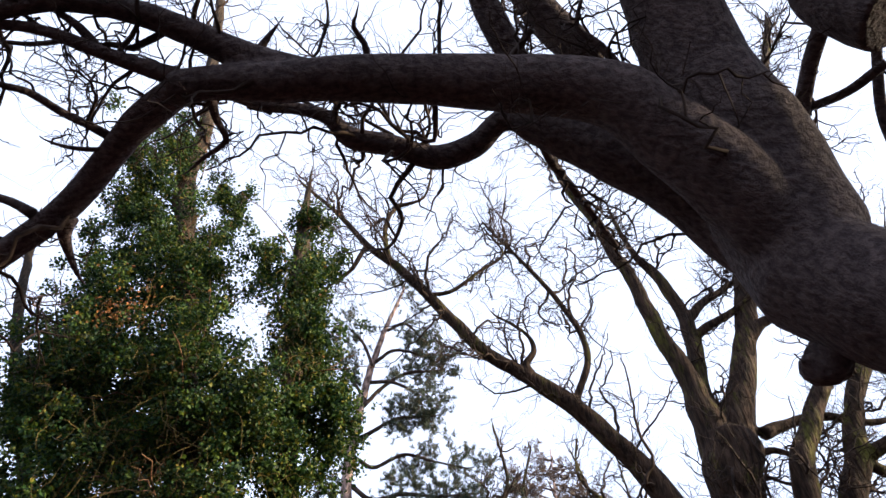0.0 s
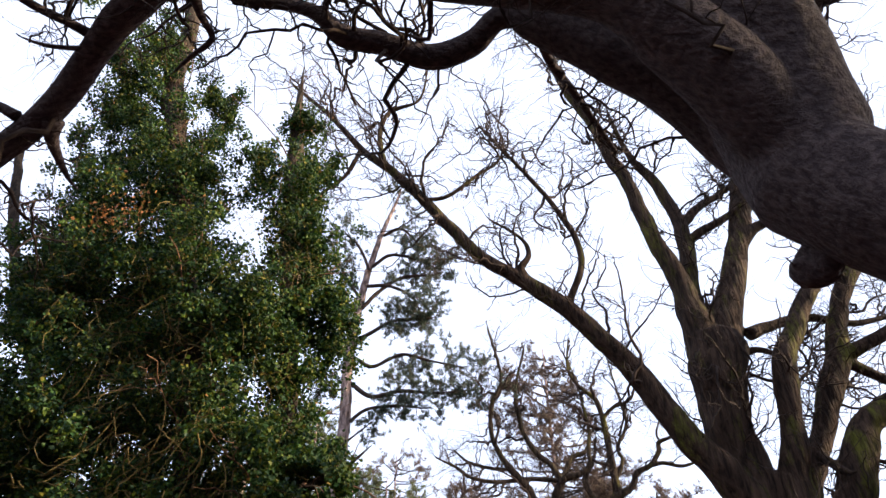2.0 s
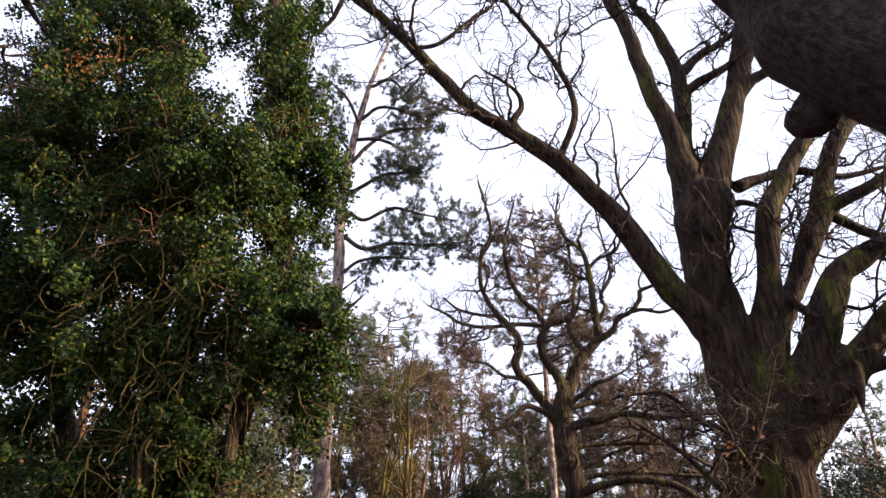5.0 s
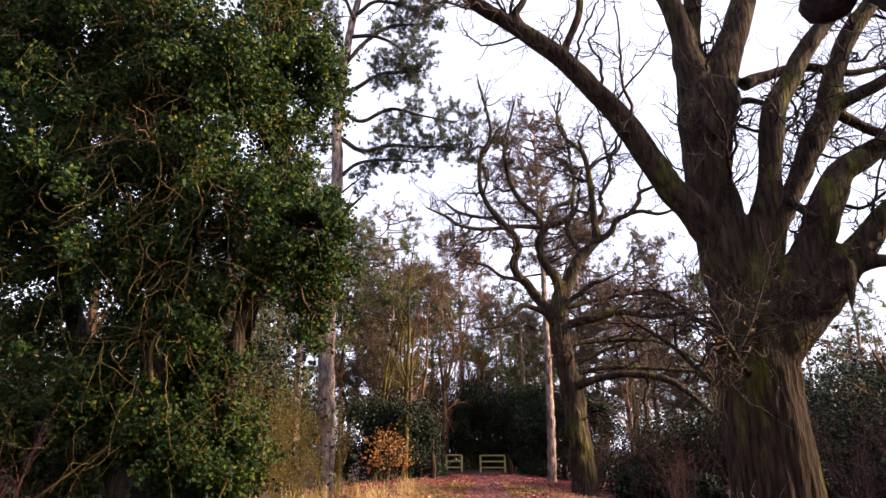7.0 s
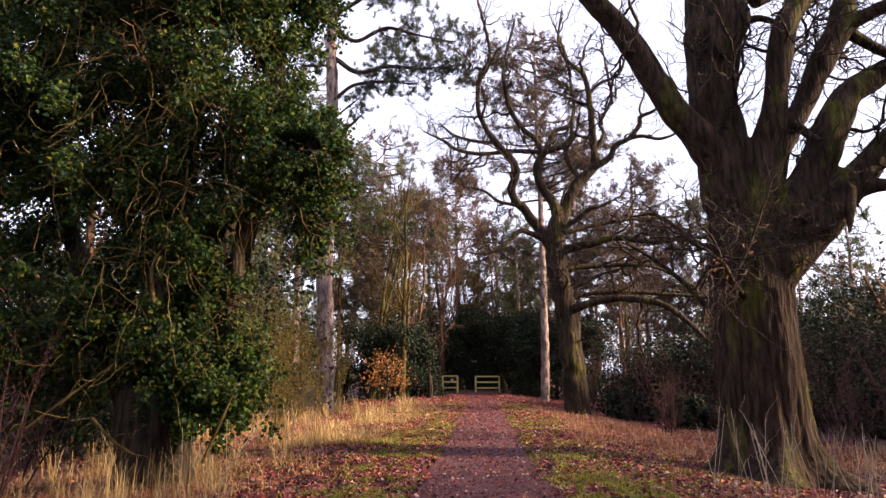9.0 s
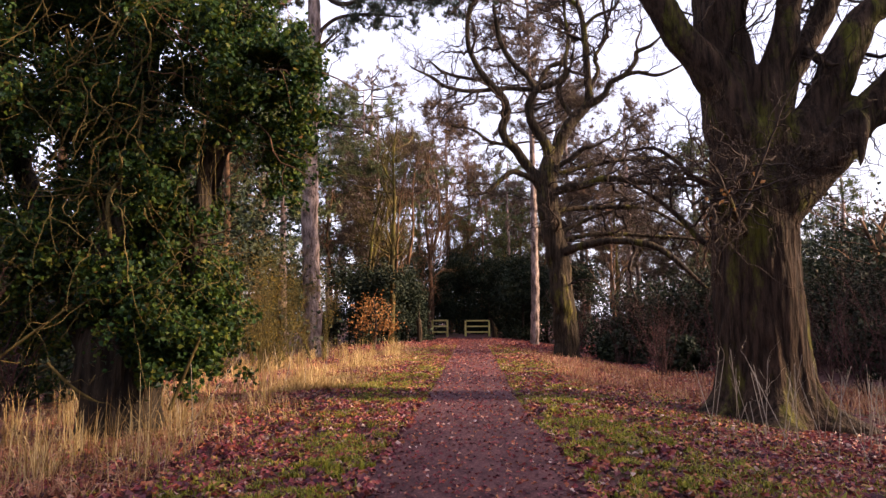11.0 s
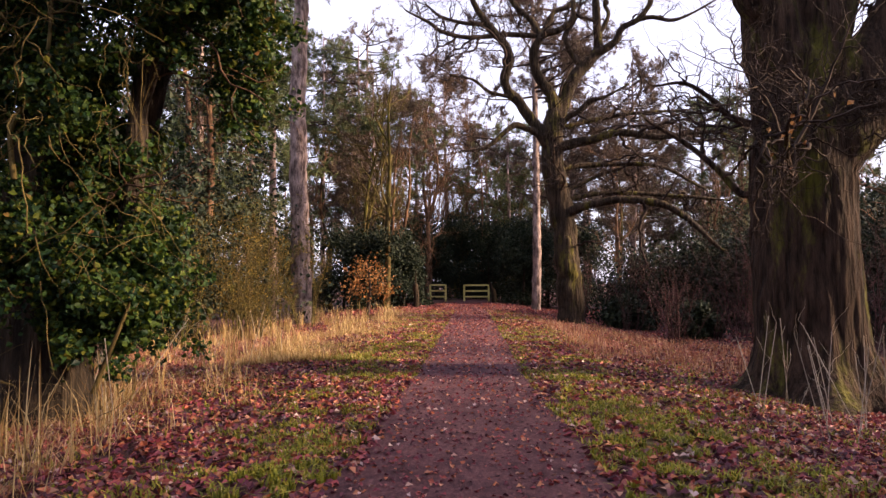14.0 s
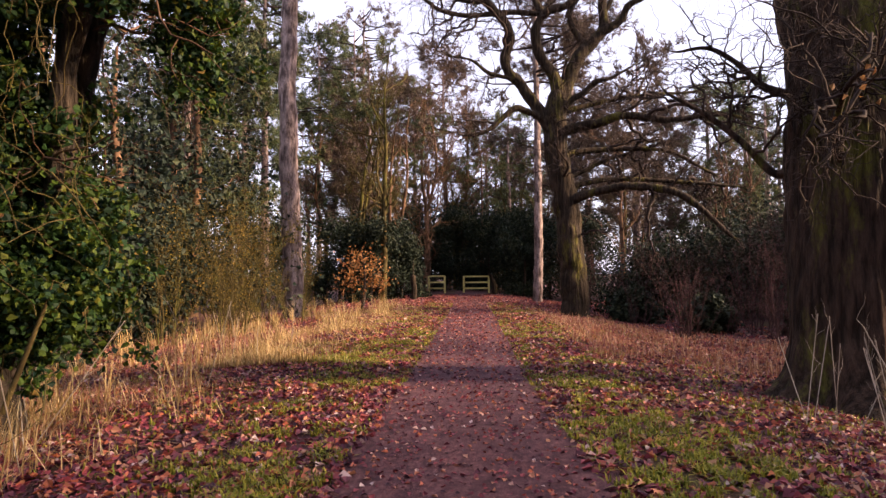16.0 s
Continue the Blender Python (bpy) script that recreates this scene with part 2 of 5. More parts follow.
def capped(P, R, sides, rough):
    """A closed, knobbly tube in triangles."""
    wob = np.array([noise.noise_vector(Vector(p) * 1.7) for p in P])
    P = P + wob * R[:, None] * 0.2
    v, q = tubes(P[None], R[None], sides)
    mid = np.repeat(P, sides, axis=0)
    k = np.array([noise.noise(Vector(c) * 2.0) + 0.5 * noise.noise(Vector(c) * 5.0) for c in v])
    v = np.vstack([mid + (v - mid) * (1 + rough * 1.8 * k)[:, None], P[:1], P[-1:]])
    n, last = len(v), (len(P) - 1) * sides
    s = np.arange(sides)
    t = (s + 1) % sides
    f = np.vstack([q[:, [0, 1, 2]], q[:, [0, 2, 3]], np.stack([t, s, 0 * s + n - 2], 1), np.stack([s + last, t + last, 0 * s + n - 1], 1)])
    return v, f


def grown_together(name, shapes, mat, parent, voxel, smooth):
    """Trunk and main limbs joined into one continuous body of wood."""
    v, f = gather(shapes)
    ob = part(name, v, f, mat, parent)
    rm = ob.modifiers.new("body", "REMESH")
    rm.mode, rm.voxel_size, rm.use_smooth_shade = "VOXEL", voxel, True
    sm = ob.modifiers.new("soften", "SMOOTH")
    sm.factor, sm.iterations = 0.5, smooth
    return ob


def limb_lines(limbs):
    """Smooth lines through the limbs' control points, drawn out to thin ends."""
    out = []
    for nm, c in limbs:
        e = np.array(c[-1][:3]) - np.array(c[-2][:3])
        r = c[-1][3]
        e = e / (np.linalg.norm(e) + 1e-9) * r
        c = list(c) + [(*(np.array(c[-1][:3]) + e * 5 + (0, 0, r)), r * 0.55), (*(np.array(c[-1][:3]) + e * 9 + (0, 0, 3 * r)), r * 0.12)]
        out.append(spline(c, max(0.05, c[0][3] * 0.3)))
    return out


def stout_tree(parent, limbs, mat, thin_mat, split, voxel, smooth, rough, extra=()):
    """A tree whose thick wood is one body; limbs go on from it as they thin out."""
    shapes, lines = list(extra), limb_lines(limbs)
    for P, R in lines:
        thin = np.nonzero(R < split)[0]
        cut = len(R) if not len(thin) else int(thin[0])
        if cut > 4:
            shapes.append(capped(P[:cut], R[:cut], 20, rough))
        if cut < len(R) - 2:
            s = max(cut - 3, 0)
            v, f = capped(P[s:], R[s:], 9, rough)
            part("limb", v, f, thin_mat, parent)
    grown_together("trunk", shapes, mat, parent, voxel, smooth)
    return lines


def sprout(lines, per_m, length, thick, n=7, wiggle=0.35, up=0.15, start=0.25, spread=(30, 75), limit=0.0, kink=0.3):
    """Side shoots from lines [(P, R)]: more polylines, as arrays (B, n, 3) and (B, n)."""
    pos, tan, rad, lng = [], [], [], []
    for P, R in lines:
        seg = np.linalg.norm(np.diff(P, axis=0), axis=1)
        total = seg.sum()
        k = rng.poisson(per_m * total * (1 - start))
        if not k:
            continue
        u = start + (1 - start) * rng.random(k)
        s = np.r_[0, np.cumsum(seg)] / max(total, 1e-6)
        q = np.stack([np.interp(u, s, P[:, a]) for a in range(3)], 1)
        q2 = np.stack([np.interp(np.minimum(u + 0.05, 1.05), s, P[:, a]) for a in range(3)], 1)
        d = q2 - q
        bad = np.linalg.norm(d, axis=1) < 1e-5
        d[bad] = P[-1] - P[-2]
        pos.append(q)
        tan.append(d / (np.linalg.norm(d, axis=1, keepdims=True) + 1e-9))
        rad.append(np.interp(u, s, R))
        lng.append(np.full(k, total) * (1.1 - 0.6 * u))
    if not pos:
        return np.zeros((0, n, 3)), np.zeros((0, n))
    pos, tan, rad, lng = np.vstack(pos), np.vstack(tan), np.concatenate(rad), np.concatenate(lng)
    B = len(pos)
    side = np.cross(tan, rng.normal(size=(B, 3)))
    side /= np.linalg.norm(side, axis=1, keepdims=True) + 1e-9
    ang = np.radians(rng.uniform(*spread, B))[:, None]
    d = tan * np.cos(ang) + side * np.sin(ang)
    L = rng.uniform(*length, B)
    if limit:
        L = np.minimum(L, lng * limit)
    turn = rng.normal(size=(B, n - 1, 3)) * wiggle
    turn[:, :, 2] += up
    steps = d[:, None, :] + np.cumsum(turn, axis=1) * 0.6
    steps += rng.normal(size=steps.shape) * kink
    steps /= np.linalg.norm(steps, axis=2, keepdims=True) + 1e-9
    P = np.concatenate([pos[:, None], pos[:, None] + np.cumsum(steps * (L / (n - 1))[:, None, None], axis=1)], 1)
    r0 = np.minimum(rad * 0.7, L * thick + 0.0045)
    R = r0[:, None] * np.linspace(1, 0.3, n)[None]
    return P, R


def as_lines(P, R):
    return list(zip(P, R))


def twig_crown(parent, lines, mat, levels, name="twig_crown", sides=4, label=""):
    """A crown of bare twigs over several orders of branching, as one mesh."""
    pieces, ends = [], []
    for i, lv in enumerate(levels):
        P, R = sprout(lines, **lv)
        if not len(P):
            break
        pieces.append(tubes(P, R, sides if i == 0 else 3))
        lines = as_lines(P, R)
        ends.append(P)
    v, f = gather(pieces)
    tagged(part(name, v, f, mat, parent, label), kind="stuff")
    return ends


def leaf_cards(C, size, up_bias=0.0, long=1.0, fold=0.25, spread=None):
    """Folded pointed leaves at the places C: vertices and quads, two to a leaf."""
    B = len(C)
    d = rng.normal(size=(B, 3))
    d[:, 2] *= 1 - up_bias
    d /= np.linalg.norm(d, axis=1, keepdims=True) + 1e-9
    nrm = rng.normal(size=(B, 3))
    nrm[:, 2] += up_bias * 4
    s = np.cross(d, nrm)
    s /= np.linalg.norm(s, axis=1, keepdims=True) + 1e-9
    nrm = np.cross(s, d)
    z = (np.asarray(size) * rng.uniform(0.6, 1.25, B))[:, None]
    w = z * 0.42 / long
    a, b = C - d * z * 0.5, C + d * z * 0.5
    lift = nrm * z * fold
    v = np.stack([a, C + s * w + lift - d * z * 0.1, b, C - s * w + lift - d * z * 0.1], 1)
    idx = np.arange(B * 4).reshape(B, 4)
    tri = np.concatenate([idx[:, [0, 1, 2]], idx[:, [0, 2, 3]]])
    return v.reshape(-1, 3), tri


def blades(C, h, width, lean=0.35, droop=0.25):
    """Grass blades standing at the places C: bent strips, three triangles each."""
    B = len(C)
    a = rng.uniform(0, 2 * np.pi, B)
    away = np.stack([np.cos(a), np.sin(a), np.zeros(B)], 1)
    sd = np.stack([-np.sin(a), np.cos(a), np.zeros(B)], 1)
    h = np.asarray(h) * np.ones(B)
    k = np.abs(rng.normal(0, lean, B))
    upv = np.array([0, 0, 1.0])
    m = C + upv * (h * 0.55)[:, None] + away * (h * k * 0.4)[:, None]
    t = C + upv * (h * (1 - droop * k))[:, None] + away * (h * k * 1.1)[:, None]
    w = (np.asarray(width) * np.ones(B))[:, None]
    v = np.stack([C - sd * w, C + sd * w, m + sd * w * 0.7, m - sd * w * 0.7, t], 1)
    i = np.arange(B * 5).reshape(B, 5)
    tri = np.concatenate([i[:, [0, 1, 2]], i[:, [0, 2, 3]], i[:, [3, 2, 4]]])
    return v.reshape(-1, 3), tri


def value_noise(x, y, s, seed=0):
    """Smooth noise over the ground, 0 to 1."""
    r = np.random.default_rng(seed).random((64, 64))
    gx, gy = np.asarray(x) / s + 1000, np.asarray(y) / s + 1000
    ix, iy = np.floor(gx).astype(int), np.floor(gy).astype(int)
    fx, fy = gx - ix, gy - iy
    fx, fy = fx * fx * (3 - 2 * fx), fy * fy * (3 - 2 * fy)
    p = lambda a, b: r[a % 64, b % 64]
    return (p(ix, iy) * (1 - fx) + p(ix + 1, iy) * fx) * (1 - fy) + (p(ix, iy + 1) * (1 - fx) + p(ix + 1, iy + 1) * fx) * fy


def path_mid(y):
    return 0.37 + 0.11 * np.clip((12 - np.asarray(y)) / 6, 0, 1) - 0.012 * np.maximum(np.asarray(y) - 9, 0) - 0.0002 * np.maximum(np.asarray(y) - 9, 0) ** 2


def ground_z(x, y):
    x, y = np.asarray(x, float), np.asarray(y, float)
    off = x - path_mid(y)
    left = np.clip(-off - 3.2, 0, 8)
    right = np.clip(off - 1.9, 0, 4) * np.clip((y - 3) / 6, 0, 1)
    z = -0.07 * left - 0.125 * right
    z = z + 0.07 * (value_noise(x, y, 1.7, 1) - 0.5) * np.clip((np.abs(off) - 0.8), 0, 1)
    z = z + 0.03 * (value_noise(x, y, 0.5, 2) - 0.5) * np.clip((np.abs(off) - 0.7) * 2, 0, 1)
    return z


# ---- ground and path ----
def graded(lo, hi, step, far):
    mid = np.arange(lo, hi + 1e-6, step)
    grow = np.cumsum(step * 1.25 ** np.arange(1, 60))
    grow = np.r_[grow[grow < far], far]
    return np.r_[(lo - grow)[::-1], mid, hi + grow]


gx, gy = graded(-14, 14, 0.25, 700), graded(-4, 40, 0.25, 700)
X, Y = np.meshgrid(gx, gy)
V = np.stack([X, Y, ground_z(X, Y)], -1).reshape(-1, 3)
I = np.arange(X.size).reshape(X.shape)
Q = np.stack([I[:-1, :-1], I[:-1, 1:], I[1:, 1:], I[1:, :-1]], -1).reshape(-1, 4)
tagged(part("ground", V, Q, GROUND), "woodland floor of dark leaf mould and thin grass", "ground", kind="structure")

ys = np.arange(-6, 62, 0.15)
us = np.linspace(-1, 1, 15)
near_ = 0.22 * np.clip((12 - ys) / 6, 0, 1)
half_l = 0.95 + near_ + 0.16 * (value_noise(ys, ys * 0, 1.1, 4) - 0.5) + 0.1 * (value_noise(ys, ys * 0, 0.35, 5) - 0.5)
half_r = 1.0 + near_ + 0.16 * (value_noise(ys, ys * 0 + 9, 1.1, 6) - 0.5) + 0.1 * (value_noise(ys, ys * 0 + 9, 0.35, 7) - 0.5)
PX = path_mid(ys)[:, None] + np.where(us < 0, us * half_l[:, None], us * half_r[:, None])
PY = np.repeat(ys[:, None], 15, 1)
PZ = ground_z(PX, PY) + 0.014 * (1 - us**6) - 0.006 + 0.02 * (value_noise(PX, PY, 0.6, 8) - 0.5) * (1 - us**4) + 0.008
I = np.arange(PX.size).reshape(PX.shape)
Q = np.stack([I[:-1, :-1], I[:-1, 1:], I[1:, 1:], I[1:, :-1]], -1).reshape(-1, 4)
tagged(part("path", np.stack([PX, PY, PZ], -1).reshape(-1, 3), Q, PATH_SOIL), "trodden path of purplish brown soil strewn with leaves", "path", kind="structure")

# ---- trees ----
oak_limbs, near_limbs, crooked_limbs, ivy_limbs, pine_limbs = [], [], [], [], []
oak_limbs.append(("limb", [(5.42, 13.2, 3.55, 0.318), (5.21, 13.12, 4.74, 0.349), (4.83, 13.05, 5.65, 0.345), (4.11, 12.97, 6.61, 0.274), (3.43, 12.89, 7.88, 0.247), (2.9, 12.82, 8.6, 0.227), (2.12, 12.74, 9.5, 0.207), (1.06, 12.66, 10.38, 0.175), (0.2, 12.58, 11.06, 0.152), (-1.09, 12.51, 12.8, 0.144), (-2.03, 12.43, 13.94, 0.121), (-2.86, 12.35, 14.73, 0.094), (-3.83, 12.28, 16.09, 0.066), (-5.07, 12.2, 17.5, 0.044)]))
oak_limbs.append(("limb", [(5.368, 13.4, 3.542, 0.596), (5.342, 13.4, 4.66, 0.584), (5.234, 13.4, 5.483, 0.522), (5.124, 13.4, 6.277, 0.475), (5.068, 13.4, 7.1, 0.448), (5.136, 13.4, 7.749, 0.526), (5.23, 13.4, 8.416, 0.594), (5.265, 13.4, 8.895, 0.613), (5.295, 13.4, 9.244, 0.309), (5.316, 13.4, 9.412, 0.074)]))
oak_limbs.append(("limb", [(5.122, 13.4, 8.337, 0.49), (5.041, 13.364, 9.181, 0.38), (4.942, 13.329, 10.083, 0.288), (4.799, 13.293, 10.917, 0.229), (4.541, 13.257, 11.741, 0.201), (4.357, 13.221, 12.649, 0.186), (4.206, 13.186, 13.716, 0.178), (3.844, 13.15, 14.731, 0.169), (3.655, 13.114, 15.893, 0.159), (3.188, 13.079, 17.126, 0.157), (2.873, 13.043, 18.302, 0.154), (2.582, 13.007, 19.709, 0.151), (2.132, 12.971, 22.25, 0.143), (1.673, 12.936, 26.396, 0.127), (1.24, 12.9, 32.071, 0.096)]))
oak_limbs.append(("limb", [(5.229, 13.5, 8.386, 0.37), (5.171, 13.54, 9.432, 0.297), (5.151, 13.58, 10.406, 0.228), (5.247, 13.62, 11.101, 0.214), (5.362, 13.66, 11.832, 0.212), (5.398, 13.7, 12.609, 0.189), (5.237, 13.74, 13.549, 0.166), (5.018, 13.78, 14.384, 0.14), (4.735, 13.82, 14.956, 0.111), (4.503, 13.86, 15.874, 0.074), (4.343, 13.9, 17.119, 0.051)]))
oak_limbs.append(("limb", [(5.188, 13.4, 7.792, 0.419), (5.437, 13.417, 8.755, 0.411), (5.744, 13.433, 9.639, 0.361), (6.041, 13.45, 10.343, 0.304), (6.327, 13.467, 11.087, 0.285), (6.652, 13.483, 11.96, 0.266), (6.955, 13.5, 12.893, 0.275), (7.224, 13.517, 13.787, 0.276), (7.663, 13.533, 15.168, 0.273), (8.422, 13.55, 17.023, 0.255), (9.379, 13.567, 19.372, 0.237), (10.838, 13.583, 23.037, 0.193), (12.863, 13.6, 28.35, 0.131)]))
oak_limbs.append(("limb", [(5.482, 13.7, 12.603, 0.131), (6.04, 13.825, 13.22, 0.119), (6.682, 13.95, 13.733, 0.091), (7.23, 14.075, 14.273, 0.07), (7.729, 14.2, 15.426, 0.04)]))
oak_limbs.append(("limb", [(5.426, 13.6, 11.87, 0.127), (5.675, 13.5, 12.044, 0.113), (6.032, 13.4, 12.21, 0.106), (6.635, 13.3, 12.545, 0.085), (6.948, 13.2, 12.81, 0.057)]))
oak_limbs.append(("limb", [(6.64, 13.4, 11.623, 0.152), (6.927, 13.32, 11.948, 0.139), (7.331, 13.24, 12.141, 0.118), (7.918, 13.16, 12.414, 0.097), (8.544, 13.08, 12.799, 0.077), (9.379, 13, 13.391, 0.05)]))
oak_limbs.append(("limb", [(5.49, 13.1, 3.49, 0.291), (5.684, 13.062, 4.565, 0.313), (5.806, 13.023, 5.344, 0.307), (5.885, 12.985, 5.911, 0.277), (6.01, 12.946, 6.489, 0.235), (6.109, 12.908, 6.956, 0.214), (6.187, 12.869, 7.432, 0.239), (6.341, 12.831, 8.04, 0.241), (6.599, 12.792, 8.59, 0.22), (7.024, 12.754, 9.248, 0.199), (7.495, 12.715, 9.875, 0.177), (8.019, 12.677, 10.511, 0.166), (8.876, 12.638, 11.527, 0.145), (9.932, 12.6, 12.838, 0.105)]))
oak_limbs.append(("limb", [(5.697, 13.4, 3.645, 0.217), (5.928, 13.446, 4.658, 0.234), (6.132, 13.492, 5.248, 0.226), (6.395, 13.538, 5.916, 0.219), (6.709, 13.585, 6.517, 0.21), (7.104, 13.631, 7.159, 0.225), (7.4, 13.677, 7.785, 0.265), (7.816, 13.723, 8.398, 0.25), (8.076, 13.769, 9.149, 0.23), (8.408, 13.815, 9.879, 0.215), (8.822, 13.862, 10.627, 0.206), (9.465, 13.908, 11.416, 0.196), (10.305, 13.954, 12.669, 0.167), (11.266, 14, 14.669, 0.104)]))
oak_limbs.append(("limb", [(7.92, 13.7, 8.517, 0.159), (8.195, 13.62, 8.635, 0.152), (8.534, 13.54, 8.803, 0.145), (8.992, 13.46, 9.005, 0.133), (9.673, 13.38, 9.468, 0.109), (10.572, 13.3, 10.132, 0.061)]))
oak_limbs.append(("limb", [(7.966, 13.7, 8.446, 0.134), (8.312, 13.75, 8.292, 0.122), (8.647, 13.8, 8.086, 0.109), (9.042, 13.85, 7.905, 0.103), (9.702, 13.9, 7.633, 0.072)]))
oak_limbs.append(("limb", [(5.449, 13.1, 2.864, 0.312), (5.819, 13.08, 3.694, 0.381), (6.235, 13.06, 4.44, 0.376), (6.563, 13.04, 5.041, 0.353), (6.888, 13.02, 5.656, 0.34), (7.179, 13, 6.286, 0.311), (7.514, 12.98, 6.784, 0.257), (8.022, 12.96, 7.096, 0.23), (8.544, 12.94, 7.36, 0.208), (9.37, 12.92, 7.786, 0.163), (10.348, 12.9, 8.387, 0.102)]))
oak_limbs.append(("limb", [(5.385, 13, 2.55, 0.307), (5.875, 12.925, 3.351, 0.373), (6.424, 12.85, 3.977, 0.354), (6.939, 12.775, 4.547, 0.314), (7.327, 12.7, 5.06, 0.284), (7.717, 12.625, 5.467, 0.242), (8.252, 12.55, 5.983, 0.211), (9.274, 12.475, 6.738, 0.149), (10.205, 12.4, 7.484, 0.086)]))
oak_limbs.append(("limb", [(6.953, 12.7, 4.548, 0.156), (7.191, 12.625, 4.693, 0.135), (7.463, 12.55, 4.772, 0.124), (7.767, 12.475, 4.784, 0.102), (8.497, 12.4, 4.795, 0.061)]))
oak_limbs.append(("limb", [(5.776, 13.3, 8.535, 0.078), (6.035, 13.2, 8.558, 0.072), (6.265, 13.1, 8.42, 0.059), (6.381, 13, 8.238, 0.041)]))
oak_limbs.append(("limb", [(6.628, 13.4, 6.346, 0.092), (6.643, 13.2, 6.145, 0.084), (6.664, 13, 5.949, 0.077)]))
oak_limbs.append(("limb", [(6.85, 13, 5.362, 0.109), (7.015, 12.9, 5.211, 0.086), (7.159, 12.8, 5.141, 0.074)]))
oak_limbs.append(("stub", [(6.23, 12.7, 4.17, 0.155), (6.62, 12.62, 4.57, 0.124), (6.91, 12.55, 4.78, 0.114), (6.99, 12.47, 4.65, 0.102), (6.92, 12.4, 4.31, 0.081)]))
oak_limbs.append(("limb", [(6.06, 13.4, 9.06, 0.161), (6.67, 13.6, 9.37, 0.126), (7.65, 13.8, 9.66, 0.102), (8.71, 14, 9.58, 0.077), (9.71, 14.2, 9.88, 0.052)]))
oak_limbs.append(("limb", [(5.36, 13.3, 3.66, 0.076), (4.79, 13.4, 3.82, 0.069), (4.45, 13.5, 3.99, 0.052), (4.24, 13.6, 4.29, 0.044), (3.84, 13.7, 4.6, 0.031), (3.43, 13.8, 4.6, 0.018)]))
oak_limbs.append(("limb", [(5.33, 13.3, 2.64, 0.076), (4.83, 13.48, 2.75, 0.069), (4.65, 13.66, 2.78, 0.057), (4.3, 13.84, 3.27, 0.049), (3.92, 14.02, 3.68, 0.041), (3.44, 14.2, 4.06, 0.028)]))
oak_limbs.append(("limb", [(2.21, 12.7, 9.69, 0.086), (2.57, 12.66, 10.62, 0.077), (2.53, 12.62, 11.42, 0.073), (2.09, 12.58, 12.51, 0.063), (1.42, 12.54, 13.74, 0.052), (0.44, 12.5, 15.39, 0.032)]))
oak_limbs.append(("limb", [(1.27, 12.6, 10.32, 0.089), (1.19, 12.57, 10.57, 0.09), (1.39, 12.55, 10.94, 0.065), (1.23, 12.53, 11.44, 0.04), (0.59, 12.5, 11.99, 0.028)]))
oak_limbs.append(("limb", [(-1.08, 12.4, 12.75, 0.064), (-0.5, 12.38, 12.82, 0.05), (0.23, 12.35, 13.44, 0.044), (0.85, 12.33, 14, 0.03), (0.44, 12.3, 14.92, 0.023)]))
oak_limbs.append(("limb", [(-2.16, 12.3, 13.93, 0.075), (-2.38, 12.28, 15.18, 0.071), (-2.15, 12.25, 16.13, 0.058), (-1.33, 12.22, 16.53, 0.042), (-1.11, 12.2, 17.89, 0.026)]))
oak_limbs.append(("limb", [(-2.9, 12.25, 14.5, 0.07), (-3.17, 12.2, 13.6, 0.052), (-3.81, 12.15, 12.88, 0.036), (-4.43, 12.1, 12.31, 0.021)]))
near_limbs.append(("limb", [(5, 2.5, -0.1, 0.75), (4.8, 2.6, 1.2, 0.55), (4.2, 2.9, 2.5, 0.5), (2.58, 3.3, 3.82, 0.361), (2.4, 3.31, 4.41, 0.394), (2.18, 3.08, 5.1, 0.388), (2.03, 2.71, 5.72, 0.323), (1.86, 2.35, 6.24, 0.296), (1.68, 1.75, 6.76, 0.216)]))
near_limbs.append(("limb", [(2.41, 3.22, 4.04, 0.12), (2.1, 3.09, 4.43, 0.24), (1.71, 2.84, 4.86, 0.234), (1.31, 2.67, 5.13, 0.198), (0.77, 2.63, 5.27, 0.178), (0.27, 2.59, 5.34, 0.166), (-0.3, 2.53, 5.33, 0.141), (-0.73, 2.5, 5.28, 0.126), (-1.1, 2.44, 5.22, 0.11), (-1.29, 2.44, 5.19, 0.099), (-1.36, 2.48, 5.19, 0.021)]))
near_limbs.append(("limb", [(-1.29, 2.46, 5.23, 0.1), (-1.61, 2.63, 5.19, 0.103), (-1.91, 2.86, 5.11, 0.098), (-2.27, 3.11, 4.92, 0.095), (-2.69, 3.27, 4.68, 0.087), (-3.09, 3.41, 4.41, 0.074), (-3.5, 3.48, 4.12, 0.054)]))
near_limbs.append(("limb", [(-0.47, 2.55, 5.4, 0.118), (-0.88, 2.4, 5.45, 0.102), (-1.24, 2.2, 5.5, 0.09), (-1.55, 2.05, 5.52, 0.078), (-1.94, 1.93, 5.45, 0.065), (-2.39, 1.89, 5.26, 0.05), (-2.72, 1.78, 5.14, 0.035)]))
near_limbs.append(("limb", [(-1.28, 2.4, 5.27, 0.06), (-1.66, 2.23, 5.29, 0.045), (-1.98, 2.06, 5.31, 0.038), (-2.25, 1.98, 5.3, 0.031), (-2.56, 1.96, 5.22, 0.023)]))
near_limbs.append(("limb", [(2.79, 3.75, 3.98, 0.097), (2.55, 3.68, 4.38, 0.191), (2.16, 3.56, 4.83, 0.214), (1.83, 3.41, 5.19, 0.218), (1.41, 3.3, 5.48, 0.202), (1.02, 3.23, 5.67, 0.149), (0.83, 3.2, 5.79, 0.084), (0.74, 3.24, 5.85, 0.017)]))
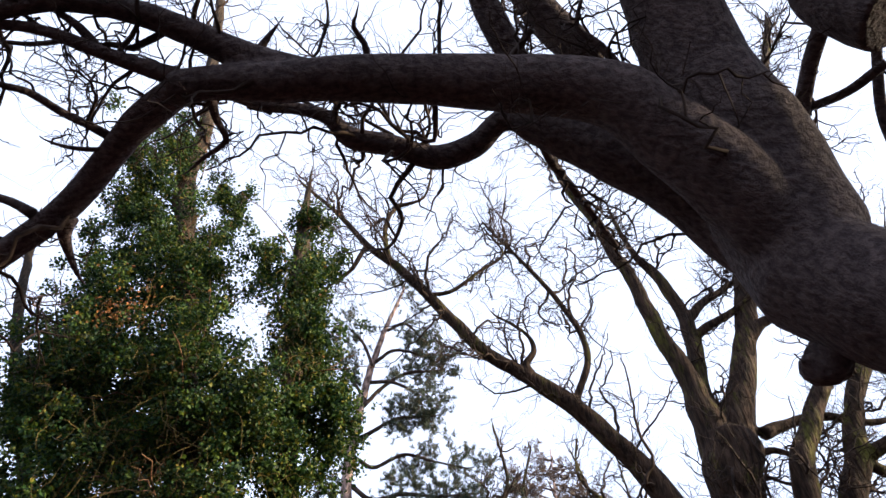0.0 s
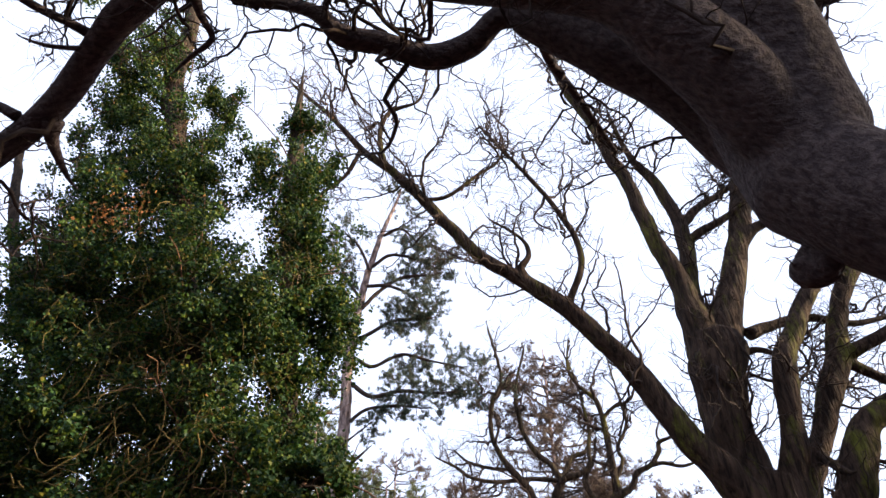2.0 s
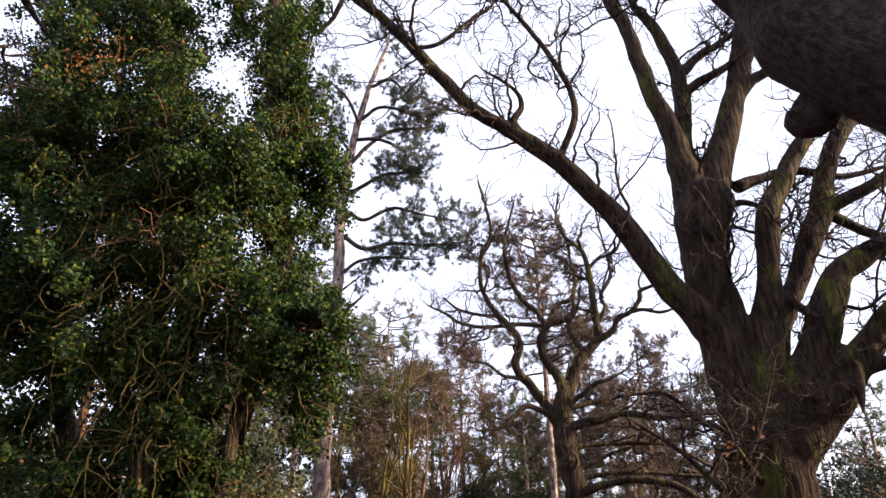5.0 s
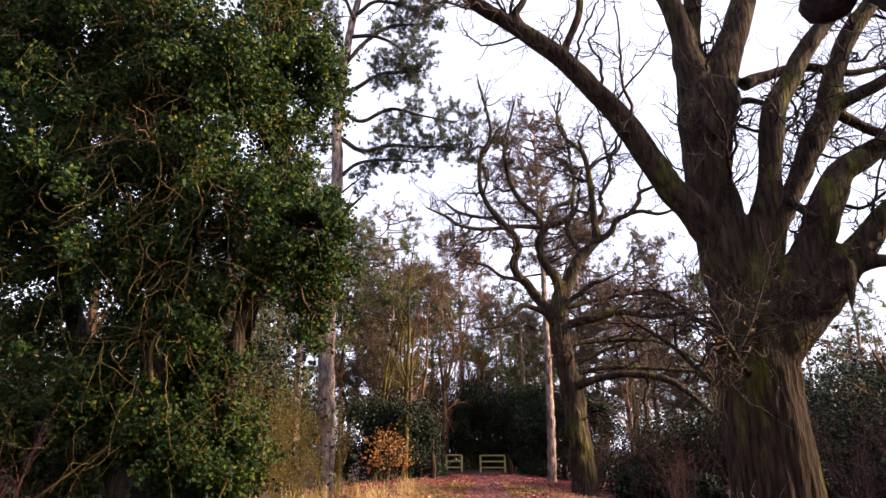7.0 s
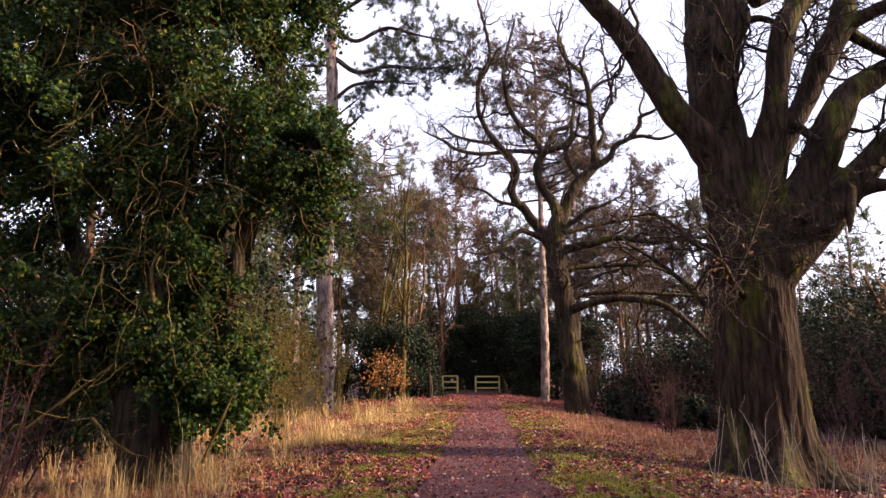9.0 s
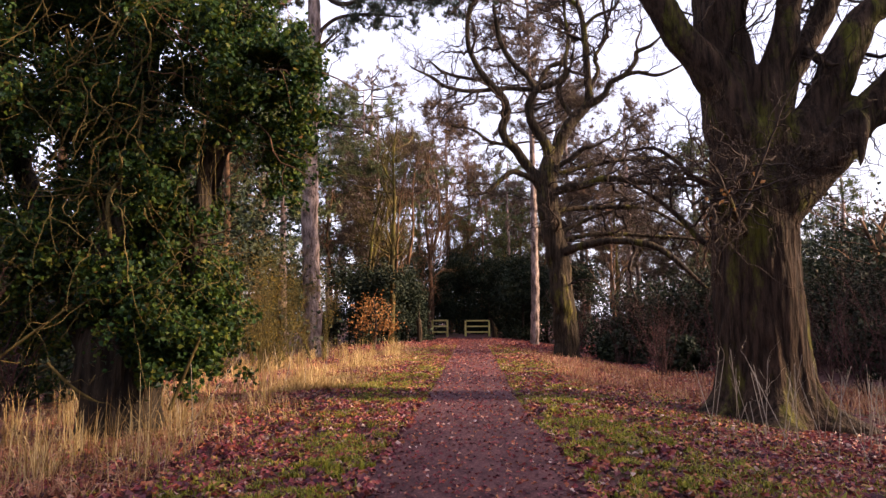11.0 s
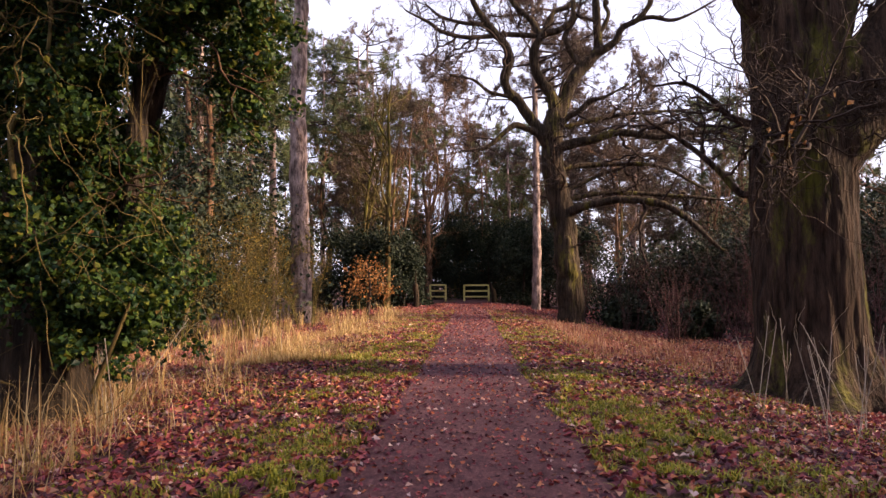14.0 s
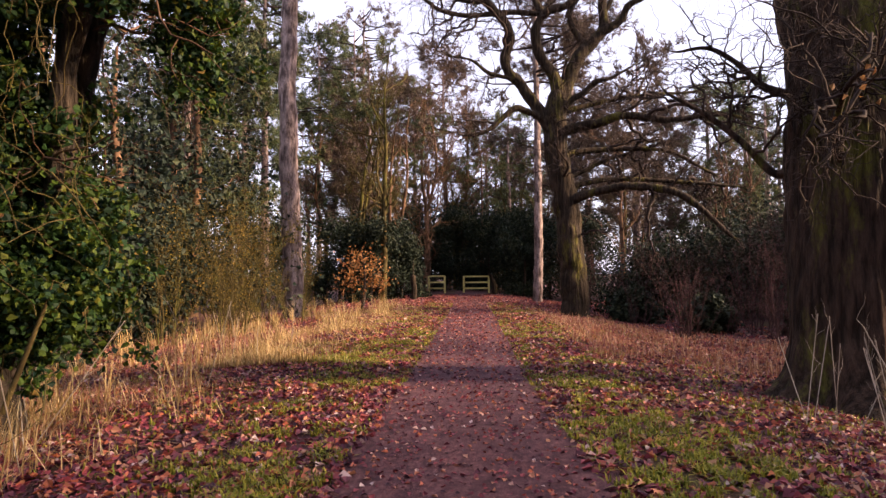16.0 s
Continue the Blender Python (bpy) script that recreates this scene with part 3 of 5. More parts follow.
near_limbs.append(("limb", [(0.91, 3.22, 5.8, 0.106), (0.72, 3.24, 5.82, 0.09), (0.52, 3.38, 5.75, 0.095), (0.21, 3.44, 5.71, 0.096), (-0.13, 3.34, 5.76, 0.087), (-0.43, 3.25, 5.77, 0.082), (-0.58, 3.11, 5.84, 0.06), (-0.78, 3.02, 5.85, 0.051), (-1, 2.96, 5.83, 0.047)]))
near_limbs.append(("limb", [(1.49, 2.99, 6.14, 0.128), (1.26, 2.88, 6.34, 0.144), (1.03, 2.65, 6.58, 0.132), (0.79, 2.36, 6.81, 0.11), (0.48, 1.91, 7.04, 0.077)]))
near_limbs.append(("limb", [(0.87, 2.74, 5.67, 0.097), (0.73, 2.54, 5.88, 0.101), (0.63, 2.33, 6.08, 0.09), (0.58, 2.02, 6.29, 0.073)]))
near_limbs.append(("limb", [(-1.84, 2.76, 5.19, 0.038), (-1.96, 2.64, 5.19, 0.031), (-2.09, 2.52, 5.18, 0.027), (-2.22, 2.36, 5.17, 0.025), (-2.34, 2.27, 5.13, 0.021), (-2.45, 2.13, 5.11, 0.013)]))
near_limbs.append(("limb", [(-1.88, 2.79, 5.15, 0.022), (-1.92, 2.75, 5.07, 0.018), (-2.03, 2.66, 4.98, 0.014), (-2.08, 2.57, 4.92, 0.007)]))
near_limbs.append(("limb", [(-2.22, 3.13, 4.87, 0.076), (-2.27, 3.24, 4.81, 0.046), (-2.27, 3.43, 4.73, 0.023)]))
near_limbs.append(("limb", [(-2.44, 3.08, 4.87, 0.042), (-2.59, 3.01, 4.93, 0.03), (-2.79, 2.92, 4.95, 0.023)]))
near_limbs.append(("limb", [(-0.15, 2.54, 5.59, 0.026), (-0.15, 2.44, 5.6, 0.022), (-0.2, 2.32, 5.6, 0.016), (-0.17, 2.25, 5.6, 0.009)]))
near_limbs.append(("limb", [(-0.86, 2.42, 5.56, 0.034), (-0.77, 2.34, 5.63, 0.019), (-0.71, 2.29, 5.67, 0.007)]))
near_limbs.append(("limb", [(-1.74, 2.22, 5.33, 0.039), (-1.84, 2.07, 5.39, 0.028), (-1.95, 1.97, 5.42, 0.021)]))
near_limbs.append(("limb", [(-1.18, 2.55, 5.37, 0.048), (-1.18, 2.75, 5.32, 0.027), (-1.16, 2.9, 5.3, 0.023), (-1.33, 2.98, 5.23, 0.016), (-1.43, 3.04, 5.2, 0.01)]))
near_limbs.append(("limb", [(0.29, 2.7, 5.46, 0.022), (0.28, 2.84, 5.42, 0.021), (0.25, 3.05, 5.33, 0.017), (0.14, 3.04, 5.36, 0.012)]))
near_limbs.append(("limb", [(1, 3.39, 5.86, 0.039), (1.11, 3.67, 5.86, 0.036), (1.28, 3.93, 5.85, 0.03), (1.59, 4.35, 5.66, 0.024)]))
near_limbs.append(("limb", [(2.46, 3.52, 3.82, 0.061), (2.35, 3.6, 3.74, 0.136), (2.27, 3.61, 3.71, 0.106), (2.23, 3.58, 3.72, 0.06), (2.2, 3.55, 3.71, 0.009)]))
near_limbs.append(("limb", [(3.05, 2.48, 5.41, 0.221), (2.92, 2.5, 5.61, 0.195), (2.79, 2.51, 5.8, 0.129), (2.69, 2.3, 6.05, 0.093)]))
near_limbs.append(("limb", [(2.92, 2.74, 5.86, 0.058), (2.87, 2.98, 5.77, 0.059), (2.83, 3.31, 5.58, 0.052), (2.85, 3.41, 5.5, 0.024)]))
near_limbs.append(("limb", [(3.27, 2.88, 5.58, 0.037), (3.1, 3.09, 5.61, 0.035), (2.9, 3.24, 5.67, 0.032), (2.82, 3.34, 5.7, 0.016)]))
near_limbs.append(("limb", [(3.37, 3.41, 5.16, 0.041), (3.31, 3.21, 5.49, 0.039), (3.31, 2.88, 5.82, 0.035), (3.31, 2.66, 6.05, 0.023)]))
near_limbs.append(("limb", [(1.83, 2.86, 5.66, 0.058), (1.65, 2.92, 5.71, 0.043), (1.44, 2.73, 5.88, 0.028), (1.29, 2.63, 5.98, 0.02), (1.33, 2.47, 6.07, 0.012)]))
crooked_limbs.append(("trunk", [(3.962, 28.4, -0.988, 0.668), (3.951, 28.4, 0.142, 0.53), (3.844, 28.4, 1.895, 0.484), (3.639, 28.4, 3.7, 0.471), (3.419, 28.4, 5.105, 0.454), (3.275, 28.4, 6.311, 0.461), (3.283, 28.4, 7.298, 0.465), (3.423, 28.4, 8.048, 0.321), (3.513, 28.4, 8.351, 0.099)]))
crooked_limbs.append(("limb", [(3.166, 28.3, 6.662, 0.291), (2.743, 28.24, 7.399, 0.244), (2.328, 28.18, 7.921, 0.221), (1.911, 28.12, 8.523, 0.197), (1.555, 28.06, 8.874, 0.186), (1.397, 28, 9.324, 0.186), (1.645, 27.94, 10.027, 0.175), (1.419, 27.88, 10.699, 0.163), (0.766, 27.82, 11.446, 0.152), (0.377, 27.76, 12.033, 0.127), (0.065, 27.7, 12.815, 0.115), (0.008, 27.64, 13.71, 0.103), (0.155, 27.58, 14.468, 0.104), (0.567, 27.52, 15.395, 0.078), (0.439, 27.46, 16.539, 0.066), (0.102, 27.4, 18.021, 0.053)]))
crooked_limbs.append(("limb", [(3.471, 28.4, 8.047, 0.271), (3.26, 28.325, 8.747, 0.223), (2.931, 28.25, 9.147, 0.199), (2.638, 28.175, 9.809, 0.188), (2.614, 28.1, 10.443, 0.188), (2.962, 28.025, 11.018, 0.151), (3.614, 27.95, 11.21, 0.126), (4.075, 27.875, 11.568, 0.101), (4.12, 27.8, 12.021, 0.088)]))
crooked_limbs.append(("limb", [(2.889, 28.1, 10.966, 0.151), (2.549, 28.171, 11.65, 0.128), (1.943, 28.243, 12.274, 0.116), (1.463, 28.314, 13.159, 0.104), (1.306, 28.386, 13.907, 0.105), (1.183, 28.457, 14.962, 0.08), (1.325, 28.529, 16.031, 0.068), (1.698, 28.6, 17.423, 0.055)]))
crooked_limbs.append(("limb", [(2.984, 28.2, 11.213, 0.127), (3.444, 28.333, 12.062, 0.103), (4.06, 28.467, 12.368, 0.103), (4.354, 28.6, 13.167, 0.078), (4.288, 28.733, 14.375, 0.066), (4.13, 28.867, 15.925, 0.054), (3.693, 29, 17.549, 0.041)]))
crooked_limbs.append(("limb", [(3.453, 28.5, 7.566, 0.32), (3.809, 28.525, 8.58, 0.274), (4.186, 28.55, 9.432, 0.251), (4.753, 28.575, 10.054, 0.227), (5.142, 28.6, 10.556, 0.203), (5.172, 28.625, 11.264, 0.179), (5.124, 28.65, 12.318, 0.155), (5.111, 28.675, 13.169, 0.144), (5.046, 28.7, 14.038, 0.132), (4.849, 28.725, 14.93, 0.107), (4.158, 28.75, 15.684, 0.081), (3.789, 28.775, 16.679, 0.068), (3.977, 28.8, 18.042, 0.041)]))
crooked_limbs.append(("limb", [(5.068, 28.5, 10.419, 0.177), (5.772, 28.371, 10.78, 0.151), (6.04, 28.243, 11.287, 0.126), (6.659, 28.114, 11.567, 0.113), (7.051, 27.986, 12.096, 0.101), (7.107, 27.857, 12.447, 0.088), (7.691, 27.729, 12.669, 0.063), (8.445, 27.6, 13.399, 0.038)]))
crooked_limbs.append(("limb", [(6.4, 28.1, 11.464, 0.1), (7.15, 28.075, 11.643, 0.088), (7.864, 28.05, 11.475, 0.075), (8.535, 28.025, 11.655, 0.05), (9.512, 28, 12.172, 0.038)]))
crooked_limbs.append(("limb", [(4.481, 28.5, 9.854, 0.126), (4.046, 28.625, 10.652, 0.115), (3.946, 28.75, 11.294, 0.103), (4.423, 28.875, 12.152, 0.065), (4.625, 29, 13.04, 0.053)]))
crooked_limbs.append(("limb", [(5.04, 28.7, 13.952, 0.105), (5.577, 28.575, 14.42, 0.079), (6.358, 28.45, 14.73, 0.066), (6.687, 28.325, 15.525, 0.053), (6.733, 28.2, 16.636, 0.04)]))
crooked_limbs.append(("limb", [(5.154, 28.6, 11.066, 0.102), (5.616, 28.7, 11.988, 0.09), (5.528, 28.8, 12.642, 0.078), (6.097, 28.9, 13.797, 0.066), (5.969, 29, 15.31, 0.054), (5.825, 29.1, 16.726, 0.041)]))
crooked_limbs.append(("limb", [(2.966, 28.1, 10.99, 0.101), (1.508, 27.92, 11.055, 0.101), (0.25, 27.74, 10.9, 0.088), (-0.869, 27.56, 11.033, 0.075), (-1.482, 27.38, 11.415, 0.063), (-2.22, 27.2, 11.748, 0.038)]))
crooked_limbs.append(("limb", [(1.964, 28.1, 8.618, 0.099), (0.933, 27.867, 8.736, 0.074), (0.212, 27.633, 9.201, 0.049), (-0.513, 27.4, 9.281, 0.037)]))
crooked_limbs.append(("limb", [(0.766, 27.9, 11.476, 0.101), (0.004, 28.067, 11.59, 0.077), (-1.027, 28.233, 11.962, 0.065), (-1.557, 28.4, 12.463, 0.039)]))
crooked_limbs.append(("limb", [(3.33, 28.3, 6.585, 0.218), (4.099, 28.05, 6.718, 0.192), (4.901, 27.8, 6.871, 0.166), (5.803, 27.55, 7.018, 0.141), (7.101, 27.3, 6.75, 0.116), (8.843, 27.05, 6.85, 0.069), (9.618, 26.8, 6.598, 0.034)]))
crooked_limbs.append(("limb", [(3.559, 28.2, 7.373, 0.122), (3.907, 28.08, 7.761, 0.122), (4.289, 27.96, 7.948, 0.121), (4.73, 27.84, 8.331, 0.109), (5.194, 27.72, 8.413, 0.06), (5.961, 27.6, 8.784, 0.036)]))
crooked_limbs.append(("limb", [(3.626, 28.6, 5.851, 0.121), (4.506, 28.85, 5.999, 0.11), (5.998, 29.1, 6.088, 0.098), (7.728, 29.35, 6, 0.074), (9.379, 29.6, 5.177, 0.049)]))
crooked_limbs.append(("limb", [(3.473, 28.3, 3.808, 0.211), (4.039, 28.017, 4.12, 0.175), (4.7, 27.733, 4.312, 0.15), (5.791, 27.45, 4.449, 0.148), (7.251, 27.167, 4.177, 0.134), (8.078, 26.883, 3.534, 0.11), (8.836, 26.6, 2.666, 0.064)]))
crooked_limbs.append(("limb", [(3.646, 28.5, 4.406, 0.107), (4.262, 28.575, 4.689, 0.096), (5.58, 28.65, 4.869, 0.084), (8.148, 28.725, 4.726, 0.071), (9.993, 28.8, 4.547, 0.047)]))
crooked_limbs.append(("limb", [(3.687, 28.6, 4.889, 0.096), (4.331, 28.85, 5.199, 0.085), (5.239, 29.1, 5.658, 0.074), (6.405, 29.35, 6.072, 0.05), (7.368, 29.6, 6.7, 0.038)]))
crooked_limbs.append(("limb", [(2.937, 28.2, 7.016, 0.146), (2.217, 27.95, 7.348, 0.121), (1.728, 27.7, 7.354, 0.108), (0.746, 27.45, 6.548, 0.083), (0.038, 27.2, 6.349, 0.047)]))
crooked_limbs.append(("limb", [(3.591, 28.5, 7.437, 0.111), (5.107, 28.733, 7.834, 0.099), (6.636, 28.967, 8.108, 0.075), (8.657, 29.2, 8.245, 0.05)]))
ivy_limbs.append(("trunk", [(-4.42, 10.1, -0.35, 0.676), (-4.44, 10.08, 0.11, 0.54), (-4.44, 10.06, 1.06, 0.453), (-4.4, 10.05, 2.27, 0.379), (-4.34, 10.03, 3.53, 0.293), (-4.32, 10.01, 5.54, 0.215), (-5.14, 9.99, 8.44, 0.223), (-7.27, 9.97, 15.08, 0.266), (-7.44, 9.95, 17.54, 0.197), (-8.59, 9.94, 22.38, 0.196), (-9.79, 9.92, 27.61, 0.161), (-12.75, 9.9, 37.28, 0.118)]))
ivy_limbs.append(("stem", [(-4, 10.2, -0.29, 0.241), (-4.09, 10.21, 0.33, 0.179), (-3.79, 10.23, 1.78, 0.166), (-3.27, 10.24, 3.55, 0.161), (-2.92, 10.26, 5.79, 0.158), (-3.47, 10.27, 9.75, 0.192), (-3.85, 10.29, 12.86, 0.16), (-3.98, 10.3, 14.4, 0.086)]))
ivy_limbs.append(("stem", [(-4.75, 10.1, 0.66, 0.162), (-5.46, 10.24, 2.14, 0.152), (-6.43, 10.38, 4.1, 0.142), (-7.28, 10.52, 6.07, 0.13), (-9.96, 10.66, 10.53, 0.124), (-11.51, 10.8, 14.21, 0.09)]))
ivy_limbs.append(("limb", [(-3.39, 10, 1.87, 0.121), (-3.13, 9.9, 3.82, 0.111), (-2.46, 9.8, 4.58, 0.086), (-1.83, 9.7, 4.89, 0.043)]))
ivy_limbs.append(("vine", [(-3.32, 9.3, 0.3, 0.022), (-3.15, 9.3, 0.72, 0.022), (-3, 9.3, 1.08, 0.018)]))
ivy_limbs.append(("vine", [(-4.12, 9.2, 2.42, 0.03), (-4.16, 9.2, 2.95, 0.026), (-3.91, 9.2, 3.34, 0.023), (-3.8, 9.2, 3.72, 0.019), (-3.78, 9.2, 4.2, 0.015)]))
ivy_limbs.append(("vine", [(-5.6, 9, 0.75, 0.018), (-5.13, 9.13, 1.17, 0.018), (-4.71, 9.27, 1.53, 0.015), (-4.53, 9.4, 1.76, 0.011)]))
ivy_limbs.append(("vine", [(-4.78, 9.1, 0.89, 0.018), (-4.52, 9.2, 0.59, 0.018), (-4.34, 9.3, 0.44, 0.015)]))
pine_limbs.append(("trunk", [(-6.843, 29, -0.431, 0.438), (-6.884, 29, 1.719, 0.4), (-6.946, 29, 3.854, 0.372), (-7.037, 29, 6.091, 0.356), (-7.026, 29, 8.435, 0.338), (-7, 29, 10.616, 0.319), (-6.932, 29, 13.774, 0.288), (-7.054, 29, 16.67, 0.27), (-7.038, 29.04, 18.329, 0.264), (-6.928, 29.08, 20.444, 0.228), (-6.581, 29.12, 23.094, 0.19), (-6.054, 29.16, 25.758, 0.149), (-5.27, 29.2, 28.632, 0.086)]))
pine_limbs.append(("limb", [(-6.851, 29, 16.345, 0.127), (-5.656, 28.75, 15.493, 0.11), (-4.23, 28.5, 15.586, 0.096), (-2.549, 28.25, 15.304, 0.067), (-0.649, 28, 15.281, 0.04)]))
pine_limbs.append(("limb", [(-6.855, 29, 14.226, 0.095), (-5.896, 28.8, 14.836, 0.082), (-4.488, 28.6, 14.897, 0.068), (-3.093, 28.4, 14.633, 0.04)]))
pine_limbs.append(("limb", [(-7.11, 29, 16.043, 0.07), (-7.963, 28.8, 15.917, 0.056), (-8.544, 28.6, 15.965, 0.028)]))
pine_limbs.append(("limb", [(-6.747, 29, 13.361, 0.054), (-6.216, 28.8, 13.686, 0.04), (-5.659, 28.6, 14.009, 0.027)]))
pine_limbs.append(("limb", [(-6.805, 29, 17.795, 0.116), (-5.873, 29.2, 17.369, 0.101), (-4.478, 29.4, 18.076, 0.088), (-3.023, 29.6, 17.786, 0.058), (-1.577, 29.8, 17.499, 0.044)]))
pine_limbs.append(("limb", [(-6.772, 29, 18.802, 0.118), (-5.923, 28.8, 19.155, 0.103), (-4.727, 28.6, 19.662, 0.088), (-3.214, 28.4, 19.524, 0.058)]))
pine_limbs.append(("limb", [(-6.689, 29, 20.742, 0.122), (-5.879, 29.2, 21.948, 0.109), (-4.699, 29.4, 22.986, 0.095), (-3.131, 29.6, 23.232, 0.064)]))
pine_limbs.append(("limb", [(-6.492, 29, 22.225, 0.109), (-5.201, 28.867, 22.053, 0.093), (-3.904, 28.733, 21.137, 0.061), (-3.398, 28.6, 19.941, 0.044)]))
pine_limbs.append(("limb", [(-6.337, 29, 23.584, 0.111), (-5.404, 29.267, 24.54, 0.097), (-4.129, 29.533, 24.458, 0.065), (-3.005, 29.8, 23.976, 0.049)]))
pine_limbs.append(("limb", [(-6.405, 29, 23.191, 0.095), (-7.148, 28.8, 24.907, 0.081), (-7.829, 28.6, 25.63, 0.049)]))
pine_limbs.append(("limb", [(-5.852, 29.1, 25.907, 0.099), (-4.777, 28.95, 26.22, 0.083), (-3.72, 28.8, 24.878, 0.048)]))
pine_limbs.append(("limb", [(-6.816, 29, 19.322, 0.074), (-7.501, 28.7, 20.229, 0.06), (-8.099, 28.4, 20.786, 0.045)]))
pine_limbs.append(("limb", [(-6.656, 29, 21.107, 0.092), (-7.931, 29.3, 23.311, 0.08), (-8.645, 29.6, 24.808, 0.05)]))


def ridged_trunk(base, height, r_low, r_top, flare, seed):
    """A closed thick trunk with root flare and upright ridges, in triangles."""
    n, k = 60, 120
    a = np.arange(k) * 2 * np.pi / k
    rows = []
    for i in range(n):
        h = i / (n - 1)
        z = h * height - 0.15
        r = (r_low + (r_top - r_low) * h) * math.sqrt(max(1 - max(h - 0.72, 0) ** 2 / 0.08, 0.02)) + flare * math.exp(-max(z, 0) / 0.3)
        lobes = 1 + 0.24 * math.exp(-max(z, 0) / 0.5) * np.sin(5 * a + 1.3 + seed) + 0.05 * np.sin(3 * a + seed + z)
        for t, lob in zip(a, lobes):
            q = Vector((math.cos(t) * 3.4, math.sin(t) * 3.4, z * 0.5 + seed))
            f = noise.noise(q * 2.1) * 0.04 + abs(noise.noise(q * 3.6)) * 0.12
            rr = r * lob * (1 + f - 0.05)
            rows.append((base[0] + rr * math.cos(t), base[1] + rr * math.sin(t), base[2] + z))
    V = np.vstack([np.array(rows), [(base[0], base[1], base[2] - 0.15), (base[0], base[1], base[2] + height - 0.15)]])
    I = np.arange(n * k).reshape(n, k)
    J = np.roll(I, -1, 1)
    F = np.vstack([np.stack([I[:-1], J[:-1], J[1:]], -1).reshape(-1, 3), np.stack([I[:-1], J[1:], I[1:]], -1).reshape(-1, 3),
                   np.stack([J[0], I[0], np.full(k, n * k)], -1), np.stack([I[-1], J[-1], np.full(k, n * k + 1)], -1)])
    return V, F


oak = thing("oak_tree", (5.42, 13.2, -0.4), "old bare oak with mossy furrowed trunk and forking limbs", "tree")
oak_limbs.append(("limb", [(5.2, 12.9, 2.7, 0.06), (4.6, 11.9, 3.0, 0.04), (4.0, 10.6, 3.1, 0.028), (3.5, 9.4, 2.95, 0.014)]))
oak_lines = stout_tree(oak, oak_limbs, OAK, OAK, 0.08, 0.03, 2, 0.06, [ridged_trunk((5.42, 13.2, -0.4), 5.0, 0.74, 0.74, 0.55, 3)])
twig_crown(oak, oak_lines, TWIG, [
    dict(per_m=4.0, length=(0.6, 3.2), thick=0.013, n=17, wiggle=0.5, up=0.08, start=0.25, limit=0.7, kink=0.45),
    dict(per_m=4.4, length=(0.4, 1.5), thick=0.013, n=11, wiggle=0.5, up=0.05, start=0.12, kink=0.4),
    dict(per_m=3.0, length=(0.15, 0.6), thick=0.012, n=6, wiggle=0.4, up=0.03, start=0.15, kink=0.4)])
burr = [(np.array([[5.42 + 0.72 * math.sin(a), 13.2 - 0.72 * math.cos(a), z], [5.42 + 1.0 * math.sin(a), 13.2 - 1.0 * math.cos(a), z + 0.05]]), np.array([0.02, 0.015])) for a, z in zip(rng.uniform(-1.4, 1.0, 60), rng.uniform(3.1, 4.3, 60))]
twig_crown(oak, burr, TWIG, [
    dict(per_m=7.0, length=(0.3, 1.1), thick=0.009, n=10, wiggle=0.5, up=0.02, start=0.0, kink=0.5),
    dict(per_m=5.0, length=(0.15, 0.5), thick=0.008, n=7, wiggle=0.5, up=0.02, start=0.1, kink=0.5)], "burr_growth", label="tangle of short shoots round the top of the trunk")

C = np.array([3.5, 9.5, 2.9]) + rng.normal(size=(14, 3)) * np.array([0.2, 0.35, 0.15])
v, f = leaf_cards(C, 0.06, 0.0, 0.9, 0.2)
tagged(part("dead_leaves", v, f, BEECH, oak, "a few orange dead leaves still hanging", smooth=False), kind="stuff")

near = thing("oak_tree", (5.0, 2.5, 0), "huge leaning oak with dark limbs arching over the path", "tree")
near_lines = stout_tree(near, near_limbs, OAK_NEAR, OAK_NEAR, 0.09, 0.028, 2, 0.06)
twig_crown(near, near_lines[1:], TWIG, [
    dict(per_m=5.0, length=(0.5, 2.2), thick=0.010, n=15, wiggle=0.5, up=0.14, start=0.15, limit=0.9, kink=0.4),
    dict(per_m=6.5, length=(0.2, 0.9), thick=0.008, n=9, wiggle=0.45, up=0.08, start=0.12, kink=0.4),
    dict(per_m=5.0, length=(0.08, 0.35), thick=0.007, n=5, wiggle=0.4, up=0.03, start=0.2)])

crooked = thing("oak_tree", (4.1, 28.4, 0), "crooked bare oak with twisting moss-green limbs", "tree")
crooked_lines = stout_tree(crooked, crooked_limbs, CROOKED, CROOKED, 0.11, 0.04, 2, 0.1)
twig_crown(crooked, crooked_lines, TWIG, [
    dict(per_m=1.7, length=(0.8, 3.4), thick=0.022, n=15, wiggle=0.55, up=0.02, start=0.2, limit=0.6, kink=0.5),
    dict(per_m=2.2, length=(0.6, 2.0), thick=0.02, n=11, wiggle=0.5, up=0.03, start=0.2, kink=0.45),
    dict(per_m=3.0, length=(0.5, 1.7), thick=0.011, n=8, wiggle=0.45, up=0.04, start=0.15),
    dict(per_m=2.2, length=(0.25, 0.9), thick=0.012, n=5, wiggle=0.4, up=0.03, start=0.15)])

